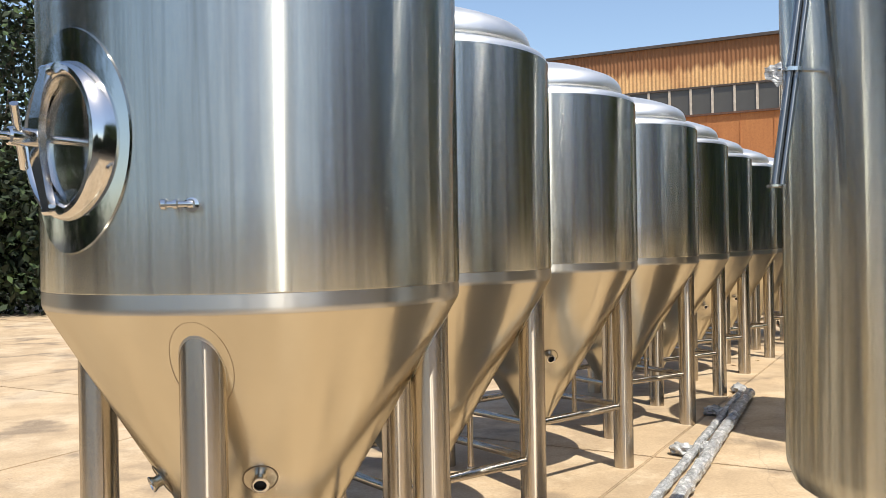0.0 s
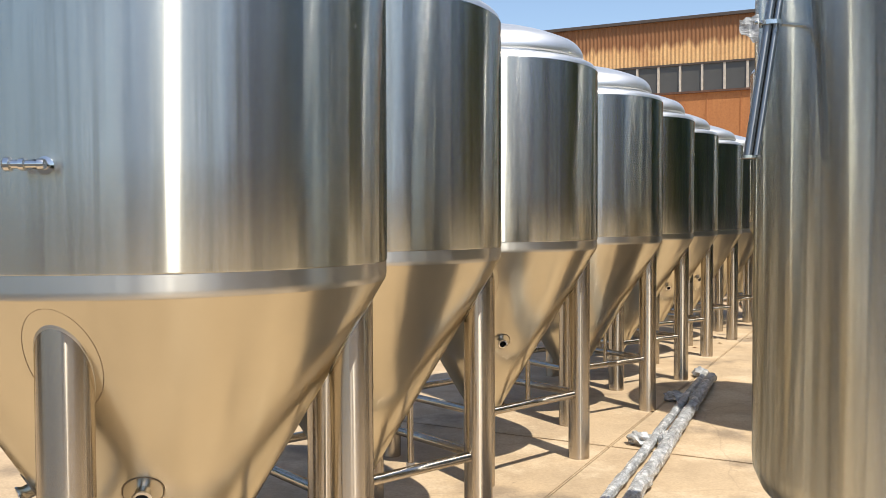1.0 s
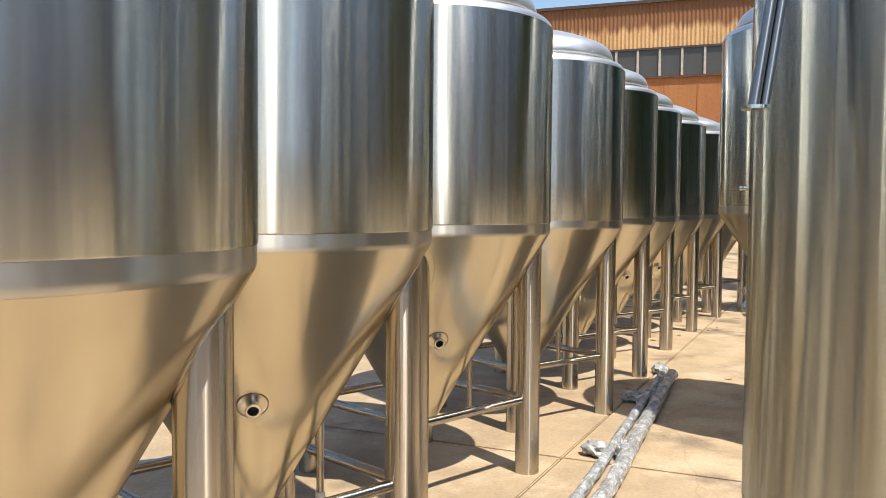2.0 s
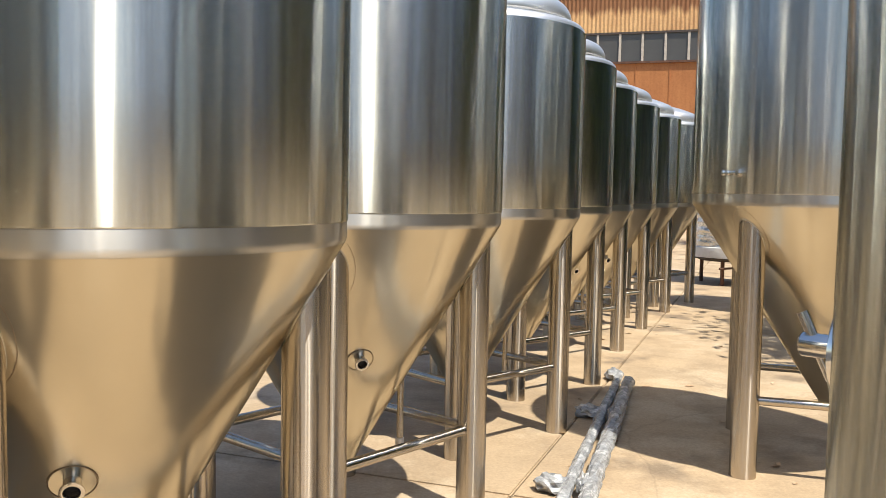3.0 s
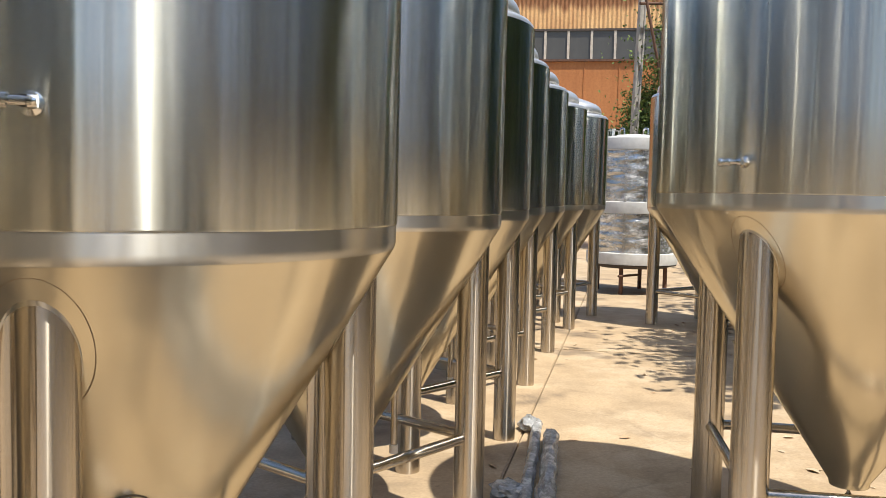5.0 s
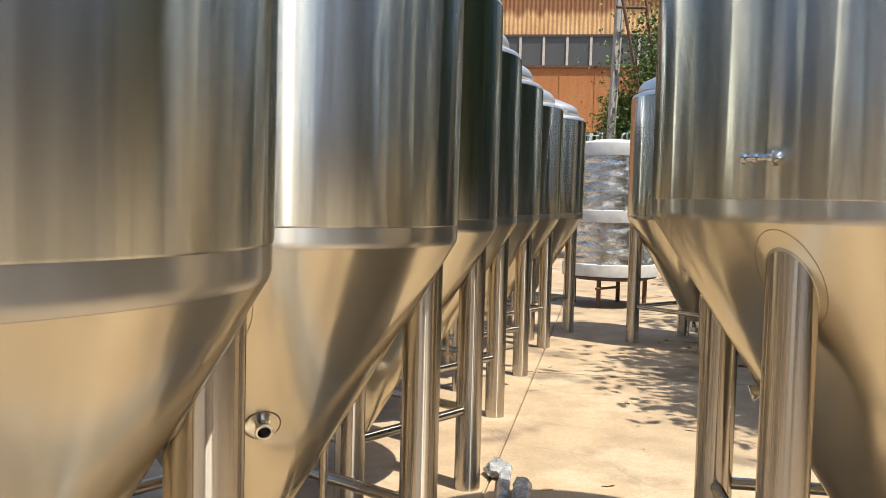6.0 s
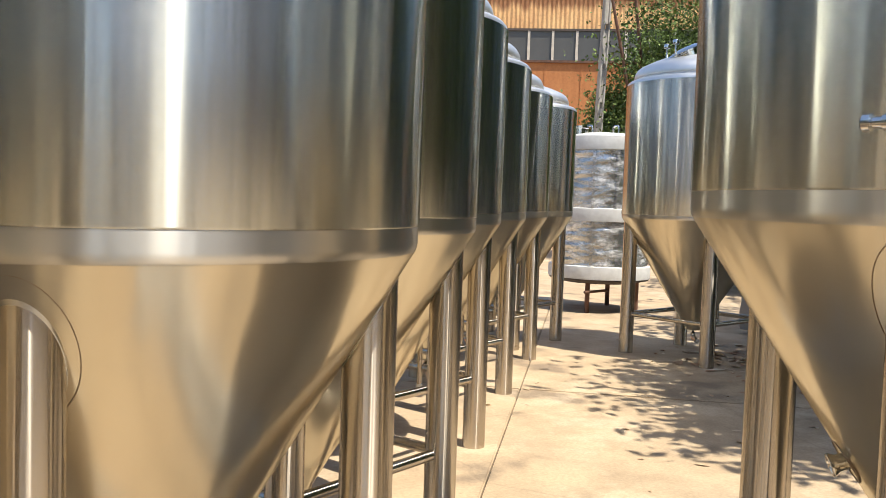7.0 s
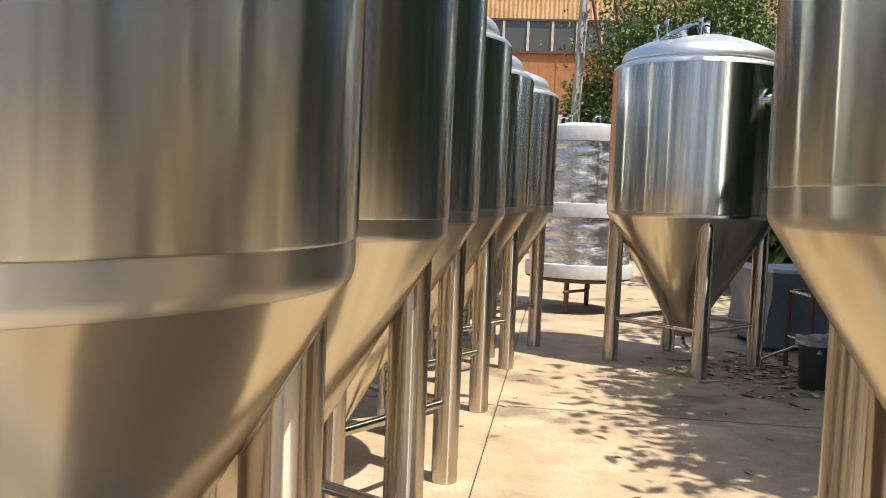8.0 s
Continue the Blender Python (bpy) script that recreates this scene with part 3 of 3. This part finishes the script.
# ---- far building ----
def factory():
    n = Vector((math.sin(radians(27)), math.cos(radians(27)), 0))
    along = Vector((n.y, -n.x, 0))
    D = 45.0
    o = n * (D - 0.25)
    m = Matrix.Translation(o) @ pose(0, 0, 0, 0, 0, -27)      # x along the wall, y away
    root = thing("factory_building", m, "rust-streaked corrugated steel factory hall with a window strip", "building")
    x0, x1 = -34.0, 30.0
    part("lower_wall", box(x0, 0.0, 0, x1, 0.3, 8.0), RUST_LOW, root, "smooth rust-brown lower cladding", False)
    bm = bmesh.new()
    step = 0.10
    xs = [x0 + i * step for i in range(int((x1 - x0) / step) + 1)]
    row = [[bm.verts.new((x, -0.03 if i % 2 else 0.004, z)) for i, x in enumerate(xs)] for z in (9.42, 11.65)]
    for i in range(len(xs) - 1):
        bm.faces.new((row[0][i], row[0][i + 1], row[1][i + 1], row[1][i]))
    part("upper_cladding", bm, RUST_HIGH, root, "corrugated sheet with rust running down", False)
    part("backing_wall", box(x0, 0.05, 8.0, x1, 0.3, 11.6), DARK_TRIM, root, smooth=False)
    part("roof", box(x0 - 0.2, -0.15, 11.65, x1 + 0.2, 12.0, 11.8), DARK_TRIM, root, smooth=False)
    part("window_head", box(x0, -0.08, 9.36, x1, 0.06, 9.46), DARK_TRIM, root, smooth=False)
    part("window_sill", box(x0, -0.10, 7.95, x1, 0.06, 8.05), RUSTBAR, root, smooth=False)
    pitch = 1.075
    seam = finish("panel_seam", box(-0.03, -0.025, 0, 0.03, 0.002, 7.94), RUST_LOW, False)
    for i in range(int((x1 - x0) / (pitch * 1.5))):
        ob = new("panel_seam", seam)
        ob.parent, ob.matrix_local = root, Matrix.Translation((x0 + i * pitch * 1.5 + 0.2, 0, 0))
    pane = finish("window_pane", box(0.05, 0.0, 8.05, pitch - 0.05, 0.04, 9.36), GLASS_GREY, False)
    post = finish("mullion", box(-0.055, -0.06, 8.05, 0.055, 0.05, 9.36), MULLION, False)
    for i in range(int((x1 - x0) / pitch)):
        for nm, me in (("window_pane", pane), ("mullion", post)):
            ob = new(nm, me)
            ob.parent, ob.matrix_local = root, Matrix.Translation((x0 + i * pitch + 0.5, 0, 0))
    return root


factory()


# ---- pipes hung on the tall tank ----
def hung_pipes():
    root = thing("pipe_bundle", pose(1.19, 2.83, 0), "bundle of thin steel pipes clamped beside a tank", "pipes")
    lean = Vector((0.11, 0.02, 0.7))
    for i, (dx, dy, r) in enumerate(((0, 0, 0.013), (0.027, 0.004, 0.012), (0.012, 0.024, 0.012))):
        a = Vector((dx, dy, 1.815))
        part("pipe", rod(a, a + lean * 1.5, r, 18), DARKPIPE, root)
    part("end_flange", lathe([(0, 0), (0.034, 0), (0.034, 0.008), (0, 0.008)], 28, Matrix.Translation((0.012, 0.01, 1.807))), BRIGHT, root)
    z = 2.23
    p = lean * ((z - 1.815) / 0.7)
    part("clamp", lathe([(0.030, -0.007), (0.036, -0.007), (0.036, 0.007), (0.030, 0.007)], 28, Matrix.Translation((0.013 + p.x, 0.01 + p.y, z)), closed=True), BRIGHT, root)
    part("bracket", rod((0.045 + p.x, 0.015 + p.y, z), (0.25, 0.06, z), 0.007, 12), BRIGHT, root)
    part("bolt", rod((-0.045 + p.x, p.y, z), (-0.02 + p.x, p.y + 0.005, z), 0.008, 10), BRIGHT, root)
    bm = bmesh.new()
    bmesh.ops.create_grid(bm, x_segments=8, y_segments=4, size=0.5)
    for v in bm.verts:
        k = v.co.copy()
        v.co = Vector((p.x - 0.060 + k.x * 0.06, p.y + 0.012 * noise.noise(k * 3.0), z - 0.012 + k.y * 0.05 * (1.2 + k.x) + 0.02 * noise.noise(k * 2.2 + Vector((4, 0, 0)))))
    bmesh.ops.solidify(bm, geom=list(bm.faces), thickness=0.0015)
    part("tape_tail", bm, WRAP, root, "torn scrap of clear plastic")
    return root


hung_pipes()


# ---- fittings on the wide tank's lid ----
def lid_fittings():
    a = Vector((7.15, 12.85, 0))
    def at(px, py, z):
        return pose(a.x + px, a.y + py, z)
    root = tank_c
    inv = root.matrix_world.inverted()
    made = set(bpy.data.objects)
    hatch = part("lid_hatch", lathe([(0.21, -0.03), (0.21, 0.05), (0.225, 0.055), (0.225, 0.07), (0.20, 0.085), (0.1, 0.11), (0, 0.115)], 48, at(-0.30, -0.12, 3.10) @ pose(0, 0, 0, -8, -24, 0)), BRIGHT, root, "round hatch on the lid")
    for px, py in ((-0.52, -0.20), (-0.24, -0.33), (-0.42, 0.10), (-0.08, -0.05)):
        z = 3.06 + 0.10 * (px + 0.52)
        part("wing_nut", lathe([(0.012, 0), (0.012, 0.10), (0.032, 0.105), (0.036, 0.13), (0.026, 0.15), (0, 0.152)], 16, at(px, py, z + 0.04)), BRIGHT, hatch)
    part("hinge_lug", box(-0.012, -0.05, 0, 0.012, 0.05, 0.13, bevel=0.004, m=at(-0.14, -0.28, 3.13)), BRIGHT, hatch)
    for px, py in ((0.02, 0.0), (0.28, -0.1)):
        part("lid_stub", lathe([(0.025, -0.02), (0.025, 0.03), (0.034, 0.032), (0.034, 0.045), (0, 0.045)], 20, at(px, py, 3.205 - 0.06 * abs(px) * 4 * abs(px))), BRIGHT, root)
    m = Matrix.Translation((7.15, 12.85, 2.52)) @ Matrix.Rotation(radians(-77), 4, "Z") @ Matrix.Rotation(math.pi / 2, 4, "Y")
    part("side_port", lathe([(0.055, 0.76), (0.055, 0.96), (0.09, 0.965), (0.09, 0.985), (0, 0.985)], 32, m), BRIGHT, root, "short capped side port")
    part("port_flange", lathe([(0.095, 0.79), (0.10, 0.80), (0.10, 0.815), (0.05, 0.82)], 32, m), BRIGHT, root)
    for o in set(bpy.data.objects) - made:
        if o.parent == root:
            o.matrix_parent_inverse = inv
    return root


lid_fittings()


# ---- wrapped pipes on the ground ----
def wrapped_pipe(name, a, b, r, label, rag):
    a, b = Vector(a), Vector(b)
    root = thing(name, Matrix.Translation(a), label, "pipe", "wrapped pipes")
    d = b - a
    rnd = random.Random(int(r * 1e4))
    side = Vector((-d.y, d.x, 0)).normalized()
    bm = bmesh.new()
    n, seg = 90, 20
    rings = []
    q = d.to_track_quat("Z", "Y").to_matrix()
    for i in range(n + 1):
        p = d * (i / n)
        ring = []
        for k in range(seg):
            t = 2 * math.pi * k / seg
            rr = r * (1.0 + 0.24 * noise.noise(Vector((i * 0.42, 2 * math.cos(t), 2 * math.sin(t) + r * 50))) + 0.10 * noise.noise(Vector((i * 1.7, 4 * math.cos(t), 4 * math.sin(t)))) + (0.10 if i % 15 in (0, 1) else 0))
            ring.append(bm.verts.new(p + q @ Vector((rr * math.cos(t), rr * math.sin(t), 0)) + side * 0.012 * noise.noise(Vector((i * 0.05, r * 90, 0)))))
        rings.append(ring)
    for x, y in zip(rings, rings[1:]):
        for k in range(seg):
            bm.faces.new((x[k], x[(k + 1) % seg], y[(k + 1) % seg], y[k]))
    bm.faces.new(rings[0][::-1])
    bm.faces.new(rings[-1])
    part("wrapped_tube", bm, WRAP, root, "tube in crumpled clear film", False)
    for u, w, h in rag:
        bm = bmesh.new()
        bmesh.ops.create_icosphere(bm, subdivisions=3, radius=1.0)
        for v in bm.verts:
            k = 1 + 0.45 * noise.noise(v.co * 2.3 + Vector((u * 9, w * 5, 0))) + 0.2 * noise.noise(v.co * 6 + Vector((u, 0, 0)))
            c = v.co * k
            flat = q @ Vector((0, 0, 1))
            p = d * u + side * (abs(w) * 0.62 * (1 if w > 0 else -1)) + side * c.x * abs(w) * 0.62 + flat * c.y * 0.085 + Vector((0, 0, 1)) * c.z * h
            v.co = p
            v.co.z = max(v.co.z, -a.z + 0.003)
        part("loose_film", bm, WRAP, root, "bunched clear plastic film")
    return root


wrapped_pipe("wrapped_pipe", (1.03, 4.55, 0.042), (3.12, 8.88, 0.042), 0.033, "thin pipe wrapped in clear crumpled plastic film", [(0.995, 0.10, 0.055), (0.72, 0.15, 0.05), (0.385, 0.14, 0.05)])
wrapped_pipe("wrapped_pipe", (1.19, 4.55, 0.058), (3.06, 8.54, 0.058), 0.046, "thick pipe wrapped in clear plastic beside a thinner one", [(0.75, 0.05, 0.06), (0.40, 0.06, 0.06)])


# ---- wrapped tank at the end of the aisle ----
def wrapped_tank():
    x, y, R = 8.17, 16.62, 0.70
    root = thing("wrapped_tank", pose(x, y, 0.08, 0, 0, 20), "steel tank packed in clear stretch film and white foam bands", "tank")
    part("body", lathe([(R, 0.45), (R, 1.2), (R, 1.9), (R, 2.36), (R - 0.03, 2.42)], 72), JACKET, root)
    for z0, z1 in ((0.60, 1.26), (1.44, 2.30)):
        bm = lathe([(R + 0.012, z0 + (z1 - z0) * i / 40) for i in range(41)], 96)
        for v in bm.verts:
            k = 1 + 0.018 * noise.noise(Vector((v.co.x * 3, v.co.y * 3, v.co.z * 14))) + 0.008 * noise.noise(Vector((v.co.x * 8, v.co.y * 8, v.co.z * 34)))
            v.co.x, v.co.y = v.co.x * k, v.co.y * k
        part("stretch_film", bm, FILM, root, "wrinkled clear stretch film")
    for z0, z1, g in ((0.41, 0.62, 0.055), (1.25, 1.46, 0.04), (2.28, 2.50, 0.05)):
        bm = lathe([(R - 0.02, z0), (R + g, z0 + 0.01), (R + g + 0.01, (z0 + z1) / 2), (R + g, z1 - 0.02), (R - 0.02, z1)], 72)
        for v in bm.verts:
            k = 1 + 0.012 * noise.noise(v.co * 5)
            v.co.x, v.co.y = v.co.x * k, v.co.y * k
        part("foam_band", bm, FOAM, root, "white foam packing band")
    part("lid", lathe([(R + 0.03, 2.49), (R * 0.6, 2.55), (0.1, 2.58), (0, 2.58)], 64), FOAM, root, "film-covered white lid")
    for px, py in ((-0.10, -0.30), (-0.34, 0.0)):
        part("lifting_lug", tube_path([(px, py - 0.05, 2.52), (px, py - 0.05, 2.66), (px, py + 0.05, 2.66), (px, py + 0.05, 2.52)], 0.016, 10, bend=0.045), BRIGHT, root)
    part("neck", lathe([(0.10, 2.48), (0.10, 2.60), (0.13, 2.61), (0.13, 2.64), (0, 2.64)], 32, Matrix.Translation((-0.50, 0.05, 0))), BRIGHT, root)
    for k in range(3):
        a = radians(-150 + 27 * k)
        part("edge_strip", box(-0.02, -0.012, 0.62 if k != 1 else 1.45, 0.02, 0.012, 2.3 if k != 2 else 1.26, bevel=0.004, m=Matrix.Rotation(a, 4, "Z") @ Matrix.Translation((R + 0.022, 0, 0)) @ Matrix.Rotation(math.pi / 2, 4, "Z")), FILM, root)
    part("base_plate", lathe([(0, 0.33), (0.55, 0.345), (R + 0.04, 0.395), (R + 0.045, 0.41), (R, 0.42)], 48), DARK_TRIM, root, "dark dished base")
    for k in range(4):
        a = radians(25 + 90 * k)
        part("leg", rod((0.58 * math.cos(a), 0.58 * math.sin(a), -0.08), (0.58 * math.cos(a), 0.58 * math.sin(a), 0.38), 0.035, 20), RUSTBAR, root)
    part("drain_pipe", tube_path([(-0.12, -0.3, 0.36), (-0.12, -0.3, 0.24), (-0.62, -0.35, 0.24), (-0.72, -0.36, 0.24)], 0.02, 12), RUSTBAR, root)
    return root


wrapped_tank()


# ---- crate, stand and bin behind the wide tank ----
def crumpled(bm, amount, freq):
    bmesh.ops.subdivide_edges(bm, edges=list(bm.edges), cuts=6, use_grid_fill=True)
    for v in bm.verts:
        v.co += Vector((noise.noise(v.co * freq), noise.noise(v.co * freq + Vector((9, 0, 0))), 0.5 * noise.noise(v.co * freq + Vector((0, 9, 0))))) * amount
    return bm


GREYWRAP = plain("grey_plastic_cover", (0.17, 0.19, 0.21), 0.35, 0.35, 3, relief=0.6)
BLACK = plain("black_plastic", (0.02, 0.02, 0.02), 0.5)
crate = thing("wrapped_crate", row_pose(16.4, 1.62, 0, 12), "square crate under a grey plastic cover", "crate")
part("cover", crumpled(box(-0.75, -0.5, 0.06, 0.75, 0.5, 0.86), 0.05, 3.0), GREYWRAP, crate, "draped grey plastic cover")
part("top_sheet", crumpled(box(-0.73, -0.48, 0.83, 0.73, 0.48, 0.90), 0.05, 3.0), FOAM, crate, "pale sheet on the top")
for _x in (-0.6, 0.0, 0.6):
    part("skid", box(_x - 0.05, -0.5, 0, _x + 0.05, 0.5, 0.08, bevel=0.006), RUSTBAR, crate, smooth=False)

stand = thing("pipe_stand", pose(7.95, 12.02, 0, 0, 0, -20), "low steel tube stand with crossing rails", "stand")
for _x, _y in ((0, 0), (0.42, 0.0), (0, 0.5), (0.42, 0.5)):
    part("post", rod((_x, _y, 0), (_x, _y, 0.80), 0.022, 14), RUSTBAR, stand)
for _z in (0.32, 0.76):
    for _a, _b in (((0, 0), (0.42, 0)), ((0, 0.5), (0.42, 0.5)), ((0, 0), (0, 0.5)), ((0.42, 0), (0.42, 0.5))):
        part("rail", rod((*_a, _z), (*_b, _z), 0.016, 12), TUBE, stand)
part("brace", rod((-0.35, 0.25, 0.12), (0.4, 0.25, 0.42), 0.016, 12), TUBE, stand)

bin_ = thing("waste_bin", pose(7.62, 11.62, 0), "small black plastic tub with a film-covered rim", "bin")
part("tub", lathe([(0, 0.0), (0.12, 0.0), (0.125, 0.02), (0.145, 0.36), (0.155, 0.37), (0.155, 0.39), (0.14, 0.39), (0.12, 0.05), (0, 0.05)], 36), BLACK, bin_)
part("film", crumpled(box(-0.11, -0.11, 0.34, 0.11, 0.11, 0.47), 0.05, 6.0), WRAP, bin_, "crumpled film stuffed in the tub")


# ---- pole and rusty frame ----
pole = thing("utility_pole", pose(13.78, 26.84, 0, 0, 2.0, 0), "slender weathered concrete utility pole with holes", "pole")
bm = bmesh.new()
for _sx in (-1, 1):
    box(_sx * 0.075 - 0.03, -0.08, 0, _sx * 0.075 + 0.03, 0.08, 11.0, bm, 0.01)
for _i in range(10):
    box(-0.05, -0.05, 0.1 + _i * 1.1, 0.05, 0.05, 1.02 + _i * 1.1, bm, 0.0)
part("shaft", bm, POLE, pole, smooth=False)
frame_ = thing("rusty_frame", pose(13.8, 26.4, 0), "rusty steel frame of leaning struts", "frame")
for _a, _b in (((1.35, 0, 2.6), (-0.15, 0, 8.4)), ((1.95, 0.2, 1.5), (0.75, 0.2, 9.0)), ((-0.1, 0, 7.3), (0.9, 0.1, 7.4)), ((1.35, 0, 0), (1.35, 0, 2.7)), ((1.95, 0.2, 0), (1.95, 0.2, 1.6))):
    part("strut", rod(_a, _b, 0.045, 10), RUSTBAR, frame_)


# ---- trees ----
def tree(x, y, h, r, seed, leaves=7000, low=0.35, size=0.13, label="leafy green tree at the edge of the yard", squash=1.0, clumps=80):
    rnd = np.random.default_rng(seed)
    root = thing("tree", pose(x, y, 0, 0, 0, seed * 37.0), label, "tree", "trees round the yard")
    top = h * (low + (1 - low) * 0.55)
    bm = rod((0, 0, 0), (0.1, 0.05, h * low), 0.035 * h * 0.5, 12, r2=0.026 * h * 0.5)
    rod((0.1, 0.05, h * low - 0.02), (0.0, 0.1, top), 0.026 * h * 0.5, 10, bm, r2=0.008 * h)
    cz, hz = h * (low + 1) / 2, h * (1 - low) / 2
    d = rnd.normal(size=(clumps, 3))
    d /= np.linalg.norm(d, axis=1)[:, None]
    rad = rnd.uniform(0.35, 1.0, clumps) ** 0.6
    cent = d * rad[:, None] * np.array([r, r * squash, hz]) * rnd.uniform(0.75, 1.12, (clumps, 1)) + np.array([0, 0, cz])
    for c in cent[::3]:
        s = Vector((0.06, 0.07, rnd.uniform(h * low * 0.9, top)))
        e = Vector(c)
        rod(s, s.lerp(e, 0.5) + Vector((0, 0, 0.12)), 0.008 * h, 7, bm, r2=0.005 * h)
        rod(s.lerp(e, 0.5) + Vector((0, 0, 0.12)), e, 0.005 * h, 6, bm, r2=0.0015 * h)
    part("trunk", bm, BARK, root)
    per = leaves // clumps
    c = np.repeat(cent, per, 0)
    n = len(c)
    spread = np.repeat(rnd.uniform(0.14, 0.30, clumps), per)[:, None] * r
    p = c + rnd.normal(size=(n, 3)) * spread * np.array([1, 1, 0.75])
    a = rnd.normal(size=(n, 3)); a /= np.linalg.norm(a, axis=1)[:, None]
    b = np.cross(a, rnd.normal(size=(n, 3))); b /= np.linalg.norm(b, axis=1)[:, None]
    s = size * rnd.uniform(0.6, 1.3, (n, 1))
    k = np.cross(a, b)
    quad = np.stack([p - a * s, p + b * s * 0.52 + k * s * 0.1, p + a * s, p - b * s * 0.52 + k * s * 0.1], 1).reshape(-1, 3)
    quad[:, 2] = np.maximum(quad[:, 2], 0.02)
    me = bpy.data.meshes.new("crown")
    me.from_pydata(quad.tolist(), [], np.arange(n * 4).reshape(-1, 4).tolist())
    me.materials.append(LEAF_SHADED if x < -8 else LEAF)
    cr = new("crown", me)
    cr.parent = root
    return root


for _t in ((17.35, 26.55, 8.4, 3.0, 1, 80000, 0.10, 0.06), (15.15, 27.9, 5.6, 1.1, 2, 20000, 0.06, 0.055), (20.6, 24.4, 6.6, 2.6, 3, 34000, 0.08, 0.065), (13.8, 18.6, 3.2, 1.6, 4, 8000, 0.02),
           (-13.2, 24.6, 10.0, 4.0, 5, 18000, 0.06), (-17.5, 19.0, 9.0, 3.6, 6, 12000, 0.06), (-19.0, 11.0, 9.5, 3.8, 7, 10000, 0.06), (-18.0, 3.0, 9.0, 3.6, 8, 9000, 0.06),
           (11.5, 0.5, 6.5, 2.6, 10, 11000, 0.05), (11.8, 4.2, 7.0, 2.6, 11, 12000, 0.05), (9.5, 8.0, 7.5, 2.5, 12, 12000, 0.10), (10.9, 10.2, 8.0, 2.6, 13, 12000, 0.06), (13.2, 12.0, 8.0, 2.6, 17, 12000, 0.06),
           (15.4, 14.2, 8.0, 2.5, 18, 11000, 0.06),
           (9.6, -2.6, 6.5, 2.4, 31, 10000, 0.04), (9.0, 1.2, 6.0, 2.2, 32, 10000, 0.04), (10.2, 5.6, 6.0, 2.2, 33, 10000, 0.04),
           (-12.0, 22.6, 4.2, 2.0, 22, 9000, 0.02), (-14.2, 21.8, 4.0, 2.0, 23, 8000, 0.02),  (-10.5, 1.5, 8.0, 3.0, 26, 11000, 0.05),
           (-9.0, 29.0, 8.5, 3.4, 16, 9000, 0.08)):
    tree(*_t)
tree(8.35, 8.25, 5.6, 1.85, 21, 22000, 0.55, 0.085, "slim tree that throws dappled shade on the yard", clumps=40)


def reflected_hedge(u0, u1, v, h, leaves, seed):
    """Dense undergrowth along the yard's edge, uneven in height and depth. Unseen: added so the jackets mirror dark
    foliage.
    """
    rnd = np.random.default_rng(seed)
    u = rnd.uniform(u0, u1, leaves)
    top = h * (0.82 + 0.14 * np.sin(u * 1.3) + 0.10 * np.sin(u * 3.7 + 1) + 0.06 * np.sin(u * 9.1))
    z = rnd.uniform(0, 1, leaves) ** 0.9 * top
    w = v + rnd.normal(0, 0.45, leaves) + 0.3 * np.sin(u * 2.1)
    p = np.stack([U.x * u + V.x * w, U.y * u + V.y * w, z + 0.03], 1)
    a = rnd.normal(size=(leaves, 3)); a /= np.linalg.norm(a, axis=1)[:, None]
    b = np.cross(a, rnd.normal(size=(leaves, 3))); b /= np.linalg.norm(b, axis=1)[:, None]
    s = 0.13 * rnd.uniform(0.6, 1.3, (leaves, 1))
    quad = np.stack([p - a * s, p + b * s * 0.55, p + a * s, p - b * s * 0.55], 1).reshape(-1, 3)
    quad[:, 2] = np.maximum(quad[:, 2], -0.01)
    me = bpy.data.meshes.new("undergrowth")
    me.from_pydata(quad.tolist(), [], np.arange(leaves * 4).reshape(-1, 4).tolist())
    me.materials.append(LEAF_SHADED)
    return tagged(new("undergrowth", me), "unseen dense dark undergrowth added along the yard for reflections", "bushes", kind="stuff")


# Stands out of view; added to keep bright ground out of the reflections.
reflected_hedge(-9.0, 12.5, 6.2, 3.0, 30000, 41)


# ---- litter on the ground ----
def litter(n, seed, name, mat, place, size, label):
    rnd = np.random.default_rng(seed)
    verts, faces = [], []
    for i in range(n):
        x, y = place(rnd)
        s = size * rnd.uniform(0.5, 1.4)
        t = rnd.uniform(0, 6.28)
        ca, sa = math.cos(t), math.sin(t)
        curl = rnd.uniform(0.1, 0.5) * s
        o = len(verts)
        for px, py, pz in ((-1, 0, 0.2), (-0.2, 0.42, 1), (0.5, 0.35, 0.7), (1, 0, 0.3), (0.4, -0.38, 0.8), (-0.3, -0.4, 0.5), (0, 0, 0)):
            verts.append((x + s * (px * ca - py * sa), y + s * (px * sa + py * ca), 0.004 + pz * curl * rnd.uniform(0.5, 1)))
        faces += [(o + a, o + (a + 1) % 6, o + 6) for a in range(6)]
    me = bpy.data.meshes.new(name)
    me.from_pydata(verts, [], faces)
    me.materials.append(mat)
    ob = new(name, me)
    return tagged(ob, label, "leaves", kind="stuff")


def under_c(rnd):
    p = U * rnd.normal(14.4, 0.55) + V * rnd.normal(0.75, 0.4)
    return p.x, p.y


def over_yard(rnd):
    p = U * rnd.uniform(6.5, 15.5) + V * (1.6 - abs(rnd.normal(0, 1.4)))
    return p.x, p.y


litter(260, 5, "leaf_litter", DRYLEAF, under_c, 0.07, "pile of dry brown fallen leaves")
litter(150, 6, "fallen_leaves", DRYLEAF, over_yard, 0.038, "dry fallen leaves strewn over the concrete")
